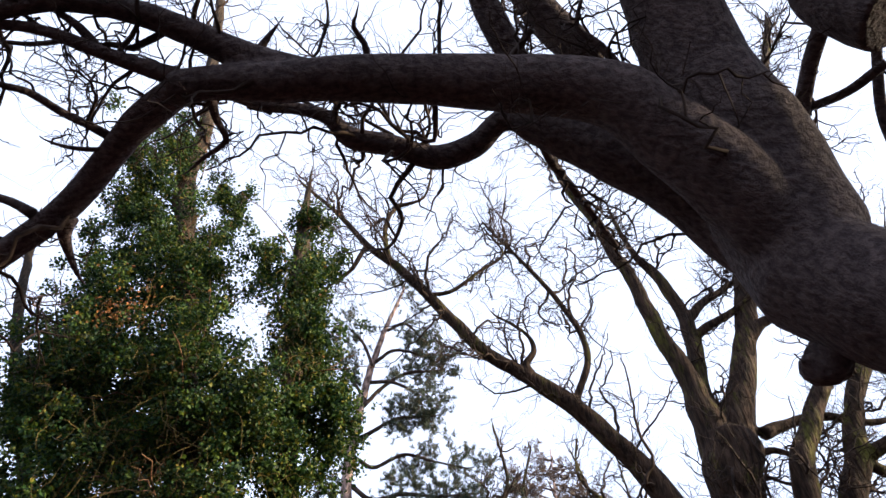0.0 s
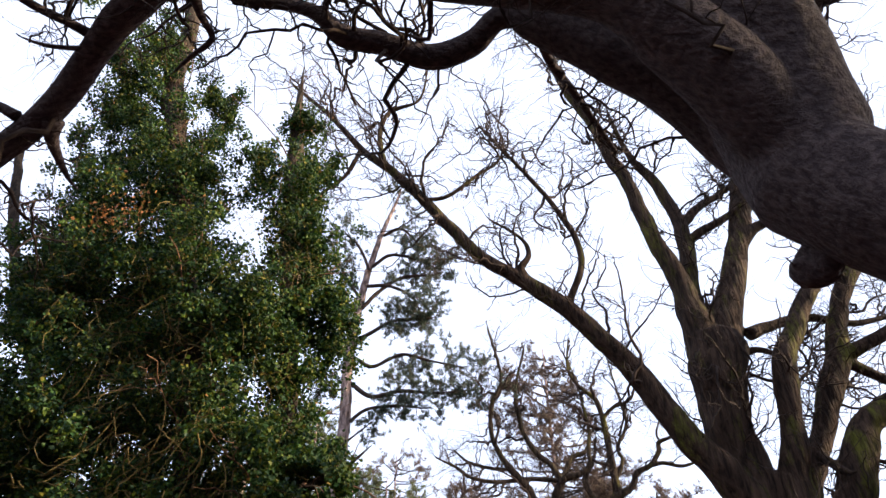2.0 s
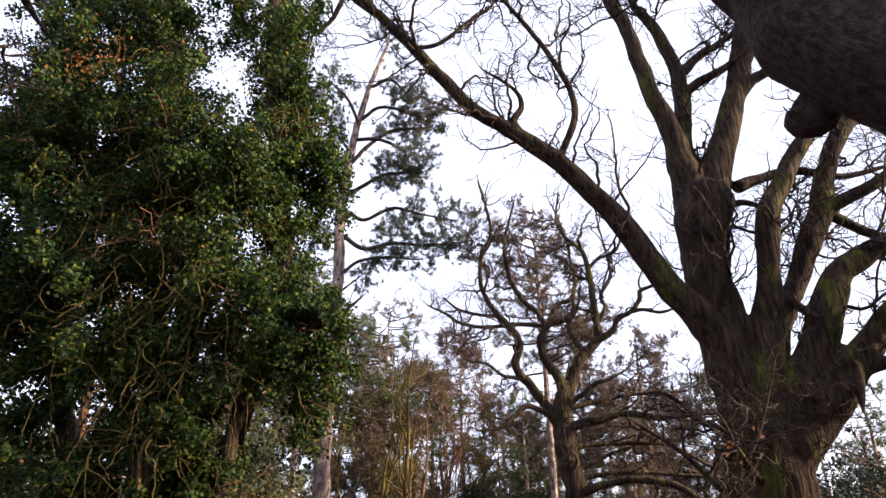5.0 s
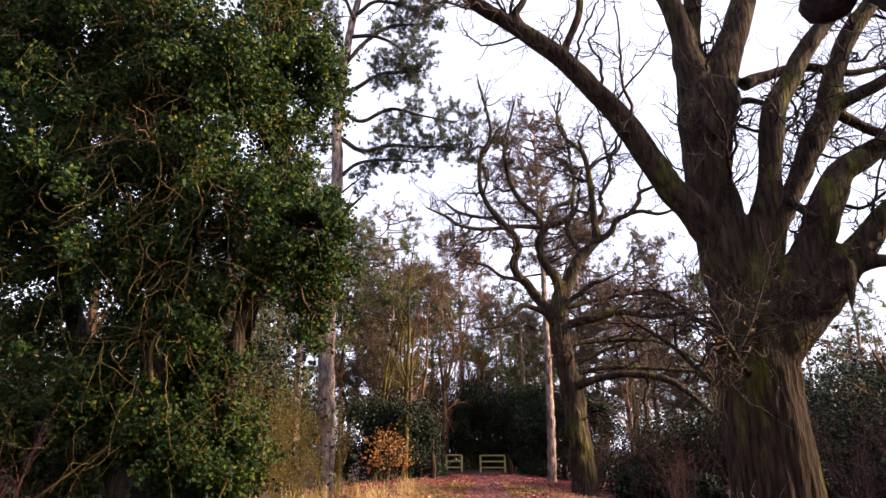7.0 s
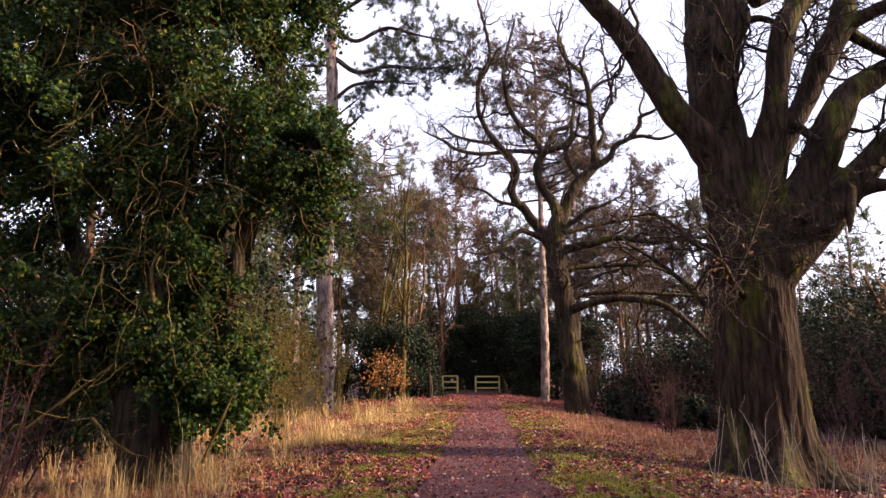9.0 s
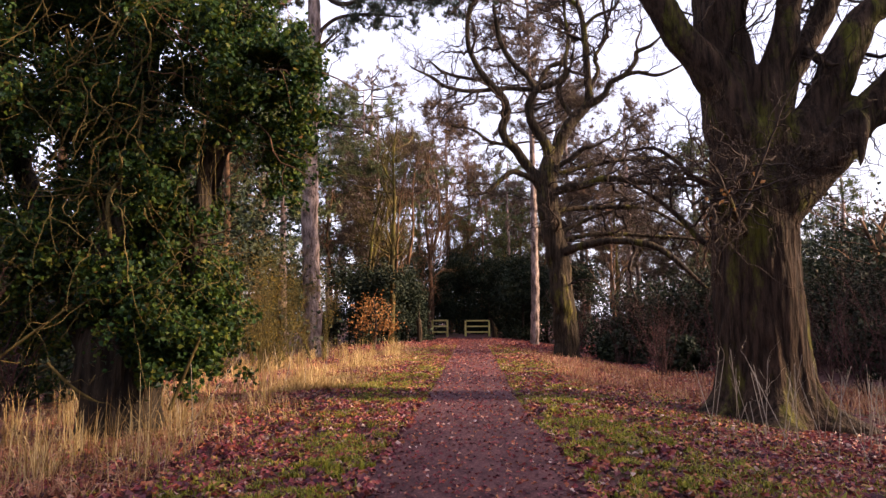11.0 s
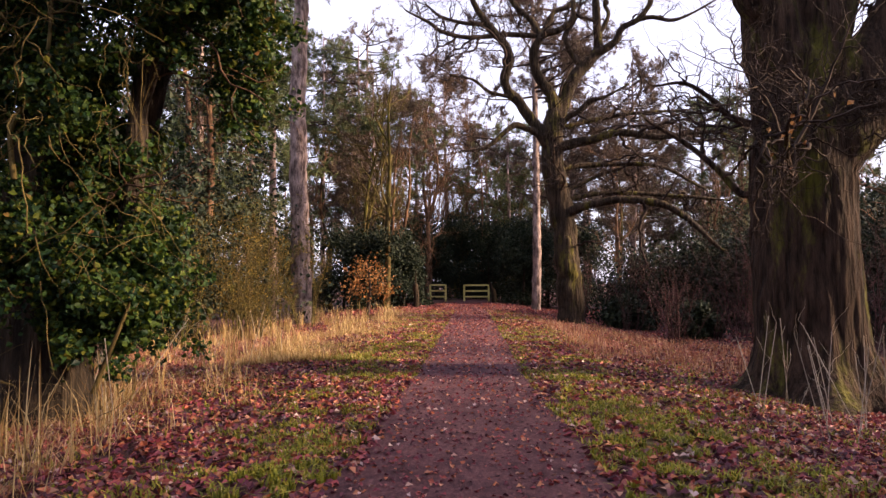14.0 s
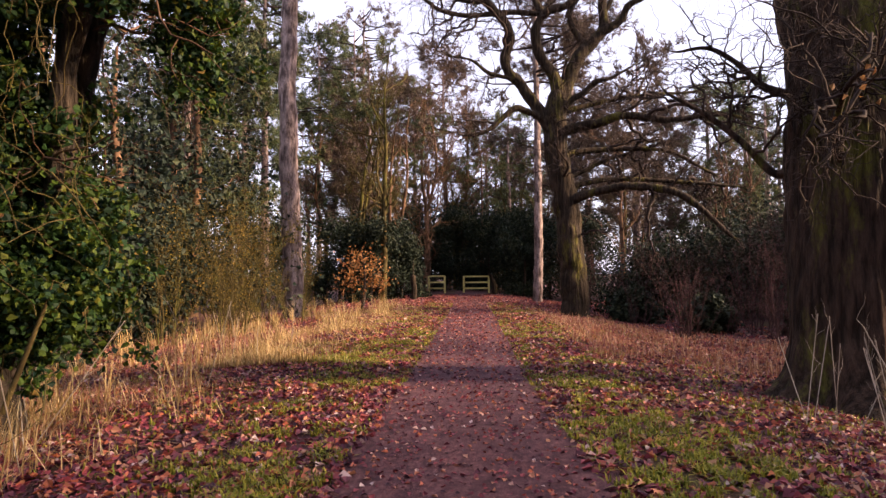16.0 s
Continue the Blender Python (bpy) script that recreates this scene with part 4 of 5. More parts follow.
# ivy tree: clumps (x, z, radius) about the stems
ivy_tree = thing("ivy_clad_tree", (-4.4, 10.1, -0.15), "tall forked tree smothered in dark green ivy", "tree")
ivy_lines = []
for i, (nm, c) in enumerate(ivy_limbs):
    ivy_lines.append(solid_limb(nm, c, IVY_BARK if nm != "vine" else VINE, ivy_tree, 22 if i < 2 else 10, 0.1))
CLUMPS_HIGH = [(-7.71, 16.56, 0.551), (-7.84, 15.06, 1.034), (-8.27, 14.16, 0.853), (-6.04, 14.6, 0.574), (-6.9, 12.74, 1.189), (-8.18, 12.47, 0.787), (-5.74, 11.16, 0.848), (-6.98, 10.77, 1.075), (-8.63, 11.07, 0.735), (-8.26, 9.5, 0.897), (-6.76, 8.99, 0.97), (-5.32, 9.03, 0.963), (-8.17, 8.19, 0.828), (-6.63, 7.42, 0.878), (-5.18, 7.36, 0.961), (-4.2, 7.75, 0.588)]
CLUMPS_MID = [(-3.7, 13.32, 0.468), (-3.41, 12.01, 0.625), (-4.29, 11.91, 0.5), (-3.36, 10.63, 0.696), (-3.31, 9.44, 0.704), (-2.64, 9.39, 0.43), (-2.99, 8.26, 0.804), (-2.23, 7.98, 0.491), (-3.44, 7.49, 0.575), (-2.4, 7.35, 0.42), (-7.52, 8.17, 1.114), (-6.03, 7.51, 1.082), (-4.74, 7.77, 0.884), (-3.49, 7.37, 0.866), (-2.82, 6.48, 0.559), (-6.63, 5.92, 1.035), (-5.23, 5.76, 1.019), (-3.9, 5.81, 0.827), (-2.84, 5.57, 0.543), (-2.16, 4.97, 0.53), (-2.66, 4.52, 0.698), (-2.02, 4.15, 0.429), (-2.35, 4.7, 0.55), (-1.9, 4.6, 0.4), (-7.5, 5.5, 0.75), (-8.3, 6.4, 0.8), (-8.2, 4.6, 0.7)]
CLUMPS_LOW = [(-3.7, 4.8, 0.42), (-4.46, 4.39, 0.881), (-5.85, 4.43, 0.803), (-7.03, 4.65, 0.816), (-3.63, 3.57, 0.511), (-2.32, 3.54, 0.379), (-4.83, 3.33, 0.682), (-6.61, 3.19, 0.775), (-3.69, 2.65, 0.495), (-5.42, 2.19, 0.576), (-3.84, 1.86, 0.642), (-6.13, 1.88, 0.737), (-3.15, 1.63, 0.317), (-4.3, 1.78, 0.482), (-3.54, 1.45, 0.557), (-3.12, 1.14, 0.395), (-5.83, 1.07, 0.723), (-3.83, 0.75, 0.315)]
CLUMPS_SIDE = [(-3.82, 2.44, 0.607), (-3.29, 1.66, 0.437), (-3.86, 1.34, 0.493), (-3.06, 1.17, 0.299), (-3.66, 3.22, 0.443), (-3.32, 0.99, 0.31), (-4.16, 0.99, 0.375), (-3.65, 1.77, 0.437), (-3.26, 1.19, 0.362), (-3.91, 2.88, 0.443), (-5.35, 2.23, 0.667)]
for group in (CLUMPS_HIGH, CLUMPS_MID, CLUMPS_LOW, CLUMPS_SIDE):
    for cx, cz, cr in group:
        n = int(9800 * cr ** 2) + 450
        depth = rng.normal(0, 0.35)
        sub = rng.normal(size=(max(14, int(56 * cr)), 3)) * np.array([0.48, 0.6, 0.55]) * cr
        pick = sub[rng.integers(0, len(sub), n)]
        C = np.array([cx, 9.95 + depth, cz]) + pick + rng.normal(size=(n, 3)) * 0.08 * (0.6 + cr)
        C = C[C[:, 2] > np.where(C[:, 0] < -3.4, 0.25, 0.05) + 1.8 * value_noise(C[:, 0], C[:, 1], 0.35, 61) ** 1.5]
        C = C[value_noise(C[:, 0] * 1.2, C[:, 2], 0.42, 71) * 0.7 + value_noise(C[:, 0], C[:, 2], 0.16, 72) * 0.3 > 0.25]
        v, f = leaf_cards(C, 0.074, 0.1, 1.0, 0.15)
        tagged(part("ivy_foliage", v, f, IVY, ivy_tree, smooth=False), kind="stuff")
twig_crown(ivy_tree, ivy_lines[:4], TWIG_BROWN, [
    dict(per_m=3.0, length=(0.6, 2.2), thick=0.009, n=9, wiggle=0.4, up=-0.05, start=0.1),
    dict(per_m=2.4, length=(0.3, 1.0), thick=0.006, n=7, wiggle=0.45, up=-0.05, start=0.2),
    dict(per_m=2.0, length=(0.15, 0.5), thick=0.006, n=5, wiggle=0.4, up=0.0, start=0.2)])
C = np.array([-6.5, 9.2, 9.7]) + rng.normal(size=(260, 3)) * np.array([0.42, 0.2, 0.35])
v, f = leaf_cards(C, 0.075, 0.0, 0.9, 0.25)
tagged(part("dead_spray", v, f, BEECH, ivy_tree, "spray of orange-brown dead leaves", smooth=False), kind="stuff")
# loose vines hanging over the ivy
B = 480
P0 = np.stack([rng.uniform(-6.8, -2.6, B), rng.uniform(8.7, 9.6, B), rng.uniform(0.6, 10.0, B)], 1)
st = rng.normal(size=(B, 11, 3)) * 0.7
st[:, :, 2] -= 0.25
st = np.cumsum(st, 1)
st /= np.linalg.norm(st, axis=2, keepdims=True)
PV = np.concatenate([P0[:, None], P0[:, None] + np.cumsum(st * rng.uniform(0.05, 0.13, (B, 1, 1)), 1)], 1)
PV[:, :, 1] = np.minimum(PV[:, :, 1], 9.7)
v, f = tubes(PV, rng.uniform(0.0025, 0.0065, (B, 1)) * np.linspace(1, 0.5, 12)[None], 4)
tagged(part("vines", v, f, VINE, ivy_tree, "tangle of dry yellowish climbing stems"), kind="stuff")
B = 110
P0 = np.stack([rng.uniform(-6.2, -3.6, B), rng.uniform(8.75, 9.3, B), rng.uniform(3.0, 7.6, B)], 1)
st = rng.normal(size=(B, 13, 3)) * np.array([0.6, 0.3, 0.6])
st = np.cumsum(st, 1) + np.array([0, 0, -0.9])
st /= np.linalg.norm(st, axis=2, keepdims=True)
PV = np.concatenate([P0[:, None], P0[:, None] + np.cumsum(st * rng.uniform(0.06, 0.14, (B, 1, 1)), 1)], 1)
PV[:, :, 1] = np.clip(PV[:, :, 1], 8.6, 9.4)
v, f = tubes(PV, rng.uniform(0.006, 0.012, (B, 1)) * np.linspace(1, 0.5, 14)[None], 5)
tagged(part("hanging_vines", v, f, VINE, ivy_tree, "long pale stems hanging over the ivy"), kind="stuff")


def needle_tufts(C, size, count):
    """Tufts of thin needles round the places C."""
    B = len(C)
    C = np.repeat(C, count, 0)
    d = rng.normal(size=(B * count, 3))
    d[:, 2] += 0.35
    d /= np.linalg.norm(d, axis=1, keepdims=True)
    s = np.cross(d, rng.normal(size=d.shape))
    s /= np.linalg.norm(s, axis=1, keepdims=True)
    L = rng.uniform(0.6, 1.3, (B * count, 1)) * size
    v = np.stack([C - s * L * 0.07, C + s * L * 0.07, C + d * L], 1)
    return v.reshape(-1, 3), np.arange(B * count * 3).reshape(-1, 3)


def pine_crown(parent, lines, mat, per_m, length, tuft=0.22, count=12):
    ends = twig_crown(parent, lines, TWIG, [
        dict(per_m=per_m, length=length, thick=0.013, n=7, wiggle=0.3, up=0.06, start=0.3, limit=0.7),
        dict(per_m=3.0, length=(0.3, 1.0), thick=0.012, n=5, wiggle=0.3, up=0.1, start=0.3)], "branch_crown")
    tips = np.concatenate([e[:, k] for e in ends[1:] for k in (1, 2, 3, 4)] + [ends[0][:, k] for k in (4, 5, 6)])
    v, f = needle_tufts(tips + rng.normal(size=tips.shape) * 0.06, tuft, count)
    tagged(part("needles", v, f, mat, parent, smooth=False), kind="stuff")


pine = thing("pine_tree", (-6.3, 29.0, -0.3), "tall Scots pine with pale flaking trunk and broken crown", "tree")
pine_lines = [solid_limb(nm, c, PINE if nm == "trunk" else TWIG, pine, 16 if nm == "trunk" else 8, 0.05) for nm, c in pine_limbs]
pine_crown(pine, pine_lines[1:] + [(pine_lines[0][0][-14:], pine_lines[0][1][-14:])], NEEDLE_SCOTS, 7.5, (0.4, 1.8), 0.22, 21)


def tall_pine(x, y, h, r, seed, first=0.45, spread=0.22, mat=NEEDLE, label="distant pine with bare lower trunk and flat-topped crown", lean=0.0, flat=0.15, tuft=0.3, cone=False):
    z0 = float(ground_z(x, y))
    t = thing("pine_tree", (x, y, z0), label, "tree", "background pines")
    g = np.random.default_rng(seed)
    c = [(x + lean * k + g.normal(0, 0.02 * h / 8) * (k > 0), y, z0 - 0.2 + h * k, r * (1.15 - 0.95 * k)) for k in (0, 0.25, 0.5, 0.75, 1.0)]
    line = solid_limb("trunk", c, PINE, t, 10, 0.05)
    arms = []
    for i in range(int(18 + 1.3 * h)):
        u = first + (1 - first) * (i + g.random()) / (18 + 1.3 * h)
        a = g.uniform(0, 2 * math.pi)
        L = h * spread * (1.15 - 0.75 * ((u - first) / (1 - first)) ** 2) * g.uniform(0.5, 1.1)
        if cone:
            L = h * spread * (1.03 - (u - first) / (1 - first)) * g.uniform(0.75, 1.1)
        p = np.array([x + lean * u, y, z0 + h * u])
        dv = np.array([math.cos(a), math.sin(a), flat + g.normal(0, 0.12)])
        pts = [p + dv * L * s + np.array([0, 0, -0.06 * L * math.sin(3 * s)]) + g.normal(0, 0.05, 3) * L * 0.5 * s for s in (0, 0.33, 0.66, 1)]
        arms.append((np.array(pts), np.linspace(0.05, 0.015, 4) * h / 16))
    for P, R in arms:
        part("bough", *tubes(P[None], R[None], 5), TWIG, t)
    pine_crown(t, arms, mat, 2.6, (0.6, 2.0), tuft, 10 if mat == NEEDLE_DRY else 12)


def bare_tree(x, y, h, r, seed, mat=TWIG_BROWN, stems=1, label="slender bare tree with upright twigs", spread=0.5, first=0.3, dens=1.0, category="tree", name="bare_tree", group="background trees", up=0.16, leaves=0):
    z0 = float(ground_z(x, y))
    t = thing(name, (x, y, z0), label, category, group)
    g = np.random.default_rng(seed)
    lines = []
    for s in range(stems):
        a = g.uniform(0, 2 * math.pi)
        o = 0.0 if stems == 1 else 0.25
        sl = spread * h * (0.12 if stems == 1 else 0.3) * g.random()
        hh = h * g.uniform(0.75, 1.0)
        c = [(x + o * math.cos(a) + sl * math.cos(a) * k**1.3 + g.normal(0, 0.02) * h * k, y + o * math.sin(a) + sl * math.sin(a) * k, z0 - 0.2 + hh * k, r * (1.2 - 1.05 * k)) for k in (0, 0.2, 0.4, 0.6, 0.8, 1.0)]
        lines.append(solid_limb("trunk" if stems == 1 else "stem", c, mat, t, 8, 0.05))
    ends = twig_crown(t, lines, mat, [
        dict(per_m=2.2 * dens, length=(0.12 * h, 0.32 * h), thick=0.012, n=7, wiggle=0.3, up=up, start=first, limit=0.5, spread=(20, 60)),
        dict(per_m=2.0 * dens, length=(0.05 * h, 0.15 * h), thick=0.012, n=6, wiggle=0.32, up=up * 0.6, start=0.2, spread=(20, 60)),
        dict(per_m=2.4 * dens, length=(0.02 * h, 0.08 * h), thick=0.013, n=5, wiggle=0.3, up=up * 0.5, start=0.2)])
    if leaves:
        C = np.concatenate([e[:, -1] for e in ends[1:]] + [e[:, 2] for e in ends[1:]])
        C = C[g.permutation(len(C))[:leaves]] + g.normal(0, 0.05, (min(leaves, len(C)), 3))
        tagged(part("leaves", *leaf_cards(C, 0.055, 0.1), YELLOW_LEAF, t, "sparse yellowing leaves", smooth=False), kind="stuff")


def holly(x, y, w, h, seed, mat=HOLLY, size=0.16, label="dense dark evergreen holly bush, the low ones standing for shaded scrub", count=1.0, name="dark_bush", loose=0.17):
    z0 = float(ground_z(x, y))
    t = thing(name, (x, y, z0), label, "bush", "evergreen bushes")
    g = np.random.default_rng(seed)
    k = max(4, int(26 * count))
    cen = np.stack([x + g.uniform(-w, w, k), y + g.uniform(-w, w, k) * 0.6, z0 + h * g.random(k) ** 0.8], 1)
    cen[:, 0] = x + (cen[:, 0] - x) * np.sqrt(np.clip(1.15 - (cen[:, 2] - z0) / h, 0.1, 1))
    n = int(9000 * count)
    C = cen[g.integers(0, k, n)] + g.normal(size=(n, 3)) * min(w, h) * loose
    C = C[C[:, 2] > z0 + 0.03]
    v, f = leaf_cards(C, size, 0.1)
    tagged(part("foliage", v, f, mat, t, smooth=False), kind="stuff")
    c = [(x, y, z0 - 0.1, 0.09), (x + 0.1, y, z0 + h * 0.4, 0.06), (x, y, z0 + h * 0.8, 0.02)]
    solid_limb("trunk", c, TWIG, t, 7)


tall_pine(3.54, 40.0, 24, 0.24, 11, 0.5, 0.17, NEEDLE_DRY, "pale-trunked pine with thin faded crown")
tall_pine(6.95, 50, 20, 0.22, 12, 0.35, 0.24, NEEDLE_DRY, "pine with wide layered faded crown")
tall_pine(11.0, 48, 17, 0.22, 13, 0.3, 0.27, NEEDLE_DRY, "pine with wide layered faded crown")
tall_pine(-11.0, 38, 20, 0.24, 14, 0.5, 0.2)
tall_pine(-14.5, 44, 22, 0.26, 15, 0.4, 0.2)
tall_pine(-9.5, 58, 24, 0.26, 16, 0.45, 0.2, NEEDLE_DRY, "distant pine with greyish thin crown")
tall_pine(-5.5, 62, 19, 0.26, 17, 0.4, 0.22)
tall_pine(3.0, 64, 17, 0.26, 18, 0.3, 0.24)
tall_pine(17, 52, 16, 0.25, 19, 0.2, 0.25)
tall_pine(22, 58, 19, 0.25, 20, 0.15, 0.22)
tall_pine(27, 50, 14, 0.25, 21, 0.15, 0.25)
tall_pine(-20, 50, 20, 0.25, 22, 0.3, 0.22)
for i, (x, y, h, dry) in enumerate([(-13, 33, 17, 0), (-17, 39, 19, 0), (-9, 52, 20, 0), (-12.5, 55, 22, 0), (-7, 47, 16, 1), (1.0, 70, 18, 0), (6, 66, 17, 0), (9, 57, 18, 1), (13, 54, 15, 1), (19, 47, 13, 0)]):
    tall_pine(x, y, h, 0.23, 300 + i, 0.25, 0.24, NEEDLE_DRY if dry else NEEDLE, "distant pine with faded spreading crown" if dry else "distant dark green pine")
tall_pine(-3.0, 66, 24, 0.25, 25, 0.5, 0.2, NEEDLE_DRY, "tall pine with greyish pink thin crown")
tall_pine(14, 62, 20, 0.25, 23, 0.25, 0.22, NEEDLE_DRY, "distant pine with greyish thin crown")

for i, (x, y, h) in enumerate([(19.1, 50, 16.1), (19.2, 56, 14.1), (22.0, 52, 14.1), (22.3, 48, 11.1), (16.6, 60, 10.9), (26.3, 50, 10.7)]):
    tall_pine(x, y, h, 0.2, 500 + i, 0.06, 0.2, NEEDLE_DARK, "dark grey-green spruce with drooping boughs", 0.0, -0.12, 0.34, True)

bare_tree(-4.7, 38, 15, 0.16, 31, TWIG_YELLOW, 1, "slender ash with yellow-green lichened stem")
bare_tree(-3.75, 56, 19, 0.17, 32, TWIG_BROWN, 1)
bare_tree(-2.3, 60, 15, 0.12, 33, TWIG_BROWN, 1)
bare_tree(-7.2, 41, 14, 0.14, 34, TWIG_YELLOW, 2, "twin-stemmed bare tree with yellowish twigs")
bare_tree(-3.6, 52, 16, 0.18, 35, TWIG_BROWN, 1)
bare_tree(0.4, 58, 13, 0.15, 36, TWIG_BROWN, 1)
bare_tree(-0.8, 63, 20, 0.17, 42, TWIG_BROWN, 1, "tall bare tree with fine brown twigs")
bare_tree(-10, 47, 15, 0.16, 37, TWIG_BROWN, 1)
bare_tree(8.5, 40, 10, 0.12, 38, TWIG_BROWN, 2)
bare_tree(13, 38, 9, 0.12, 39, TWIG_BROWN, 2)
for i, (x, y, h) in enumerate([(-6.0, 45, 14), (-8.5, 50, 15), (-3.2, 47, 12), (-1.9, 60, 15), (5.6, 55, 12), (-5.2, 43, 13), (9.5, 46, 11), (16.5, 44, 10), (-12, 37, 12), (2.6, 58, 12)]):
    bare_tree(x, y, h, 0.13, 400 + i, TWIG_BROWN if i % 3 else TWIG_YELLOW, 1 + i % 2, spread=0.6, first=0.15)
for i, (x, y, h) in enumerate([(-5.9, 20.5, 4.0), (-7.5, 24, 5.2), (-7.0, 19, 3.4), (-9.0, 27, 6.0), (-7.2, 31, 4.0), (-10.5, 33, 6), (-6.6, 22, 4.5), (-8.2, 21.5, 4.8), (-5.4, 24.5, 3.6), (-7.0, 26.5, 5), (-9.6, 24, 5.5)]):
    bare_tree(x, y, h * 0.85, 0.013, 60 + i, TWIG_YELLOW, 9, "arching thicket of thin shoots with yellowing leaves", 1.5, 0.1, 1.5, "shrub", "hazel_shrub", "yellow shrubs", 0.06, 2200)
for i, (x, y, h) in enumerate([(6.3, 23, 3.2), (8.2, 21, 3.4), (10.4, 20, 3.6), (12.5, 21, 4), (9.3, 26, 4), (6.6, 31, 3.5), (11.5, 28, 5), (14.5, 24, 4.5), (12.6, 16.5, 3.4), (15, 18.5, 4), (5.4, 36, 3.5), (17.5, 22, 5), (9.6, 17.2, 2.6), (11.2, 15.2, 2.8), (13.6, 18.6, 3.4), (10.2, 23.5, 3.4), (7.4, 26, 3.2), (16, 20, 4), (6.8, 24, 2.2), (8.6, 22.2, 2.4), (11.6, 23.5, 3), (13.2, 16.4, 3), (15.2, 22, 4), (19, 25, 5), (7.9, 24.6, 1.9), (9.3, 23.2, 1.7), (11.9, 21.6, 2.0), (13.4, 21.2, 2.2), (6.0, 27.4, 1.8), (8.9, 24.4, 2.1), (-6.0, 9.0, 2.6), (-6.9, 8.4, 2.8), (-7.6, 10.5, 3.2), (-8.6, 13, 3.5), (-7.0, 14.5, 2.6)]):
    bare_tree(x, y, h, 0.014, 80 + i, TWIG_SHADED, 9, "tangled thicket of bare purplish brown twigs, darkened as if shaded", 1.8, 0.06, 1.9, "shrub", "thorn_shrub", "brown shrubs", 0.02)
# the lowest ones, at right, are added as the dark shade under scrub
for i, (x, y, w, h) in enumerate([(-5.6, 39, 2.2, 4.2), (-4.3, 42, 1.5, 4.4), (-5.9, 46, 2.0, 5.0), (3.2, 47, 1.7, 5.2), (3.6, 52, 2.4, 6), (-1.2, 57, 2.4, 6.5), (0.9, 56, 2.2, 6.0), (8.3, 33, 2.6, 2.9), (11.5, 34, 2.5, 3.5), (-8.2, 43, 2.6, 4.5), (-12, 40, 3, 5), (15, 38, 3, 5), (20, 36, 3.5, 6), (6.5, 45, 2.5, 5), (-4.8, 57, 3, 7), (4.5, 60, 3, 7), (14, 27, 3.2, 3.6), (18.5, 27, 3.4, 4.2), (11.5, 30, 3, 3.2), (17, 32, 3.4, 4.5), (22, 30, 3.5, 5), (-3.4, 56, 2, 5.5), (2.6, 57, 2.2, 6), (7.4, 24.9, 0.8, 0.9), (10.3, 23.4, 0.9, 1.2), (12.9, 22.4, 1.2, 1.5), (6.1, 28.5, 0.8, 1.1), (15.9, 20.8, 1.5, 2.0), (-9.5, 16, 2.4, 3), (-10, 22, 2.6, 3.5), (-2.6, 63, 3, 6.5), (0, 67, 3, 7.5), (2.4, 63, 2.6, 6.5), (-6.8, 51, 2.6, 5.5), (5.2, 50, 2.4, 5)]):
    holly(x, y, w, h, 120 + i)
holly(-4.6, 31.5, 0.75, 3.0, 150, BEECH, 0.13, "young beech still holding orange-brown dead leaves", 0.07, "beech_sapling", 0.42)

# woods on all sides; the near right and rear belts are added, unseen
def wood_belt(n, place, height, leaf, per_tree, mat, pieces, cards):
    for i in range(n):
        x, y = place()
        h = rng.uniform(*height)
        P = np.array([[(x + rng.normal(0, 0.3) * k, y, h * k - 0.3) for k in (0, 0.25, 0.5, 0.75, 1)]])
        R = np.linspace(0.28, 0.05, 5)[None]
        pieces.append(tubes(P, R, 6))
        lines = as_lines(P, R)
        for lv in (dict(per_m=1.8, length=(1.5, 5), thick=0.012, n=6, start=0.15), dict(per_m=1.3, length=(0.8, 2.5), thick=0.013, n=5)):
            P, R = sprout(lines, **lv)
            pieces.append(tubes(P, R, 3))
            lines = as_lines(P, R)
        cen = np.array([x, y, 0]) + rng.normal(size=(22, 3)) * np.array([2.0, 2.0, 0]) + np.stack([np.zeros(22), np.zeros(22), h * 0.85 * rng.random(22) ** 1.3], 1)
        cards.append(cen[rng.integers(0, 22, per_tree)] + rng.normal(size=(per_tree, 3)) * 0.75)


def far_place(lo, hi, d0, d1):
    def place():
        a, d = radians(rng.uniform(lo, hi)), rng.uniform(d0, d1)
        return d * math.sin(a), 8 + d * math.cos(a)
    return place


pieces, cards = [], []
wood_belt(34, far_place(-38, 40, 62, 85), (9, 15), 0.3, 2900, HOLLY, pieces, cards)
wood_belt(30, far_place(-80, -26, 19, 42), (7, 13), 0.3, 2600, HOLLY, pieces, cards)
wood_belt(26, far_place(36, 60, 26, 46), (4, 7), 0.3, 1900, HOLLY, pieces, cards)
# unseen trees at right, added to dapple the sun
wood_belt(7, far_place(62, 84, 20, 36), (8, 13), 0.3, 2200, HOLLY, pieces, cards)
# unseen tall belt at right, added to keep sun off the foreground
wood_belt(24, far_place(84, 122, 18, 34), (12, 17), 0.3, 3200, HOLLY, pieces, cards)
# unseen belt behind, added to cut light from the low sky
wood_belt(30, far_place(120, 285, 16, 34), (11, 16), 0.3, 2900, HOLLY, pieces, cards)
wood_belt(24, far_place(0, 360, 85, 110), (10, 16), 0.3, 1900, HOLLY, pieces, cards)
v, f = gather(pieces)
tagged(part("far_and_shade_woods", v, f, TWIG_BROWN), "distant belt of bare brown trees, with unseen belts added for shade", "woods", kind="stuff")
C = np.vstack(cards)
v, f = leaf_cards(C[C[:, 2] > 0.1], 0.22, 0.1)
tagged(part("far_and_shade_undergrowth", v, f, HOLLY, smooth=False), "dark evergreen undergrowth of the distant trees and the added shading belts", "undergrowth", kind="stuff")

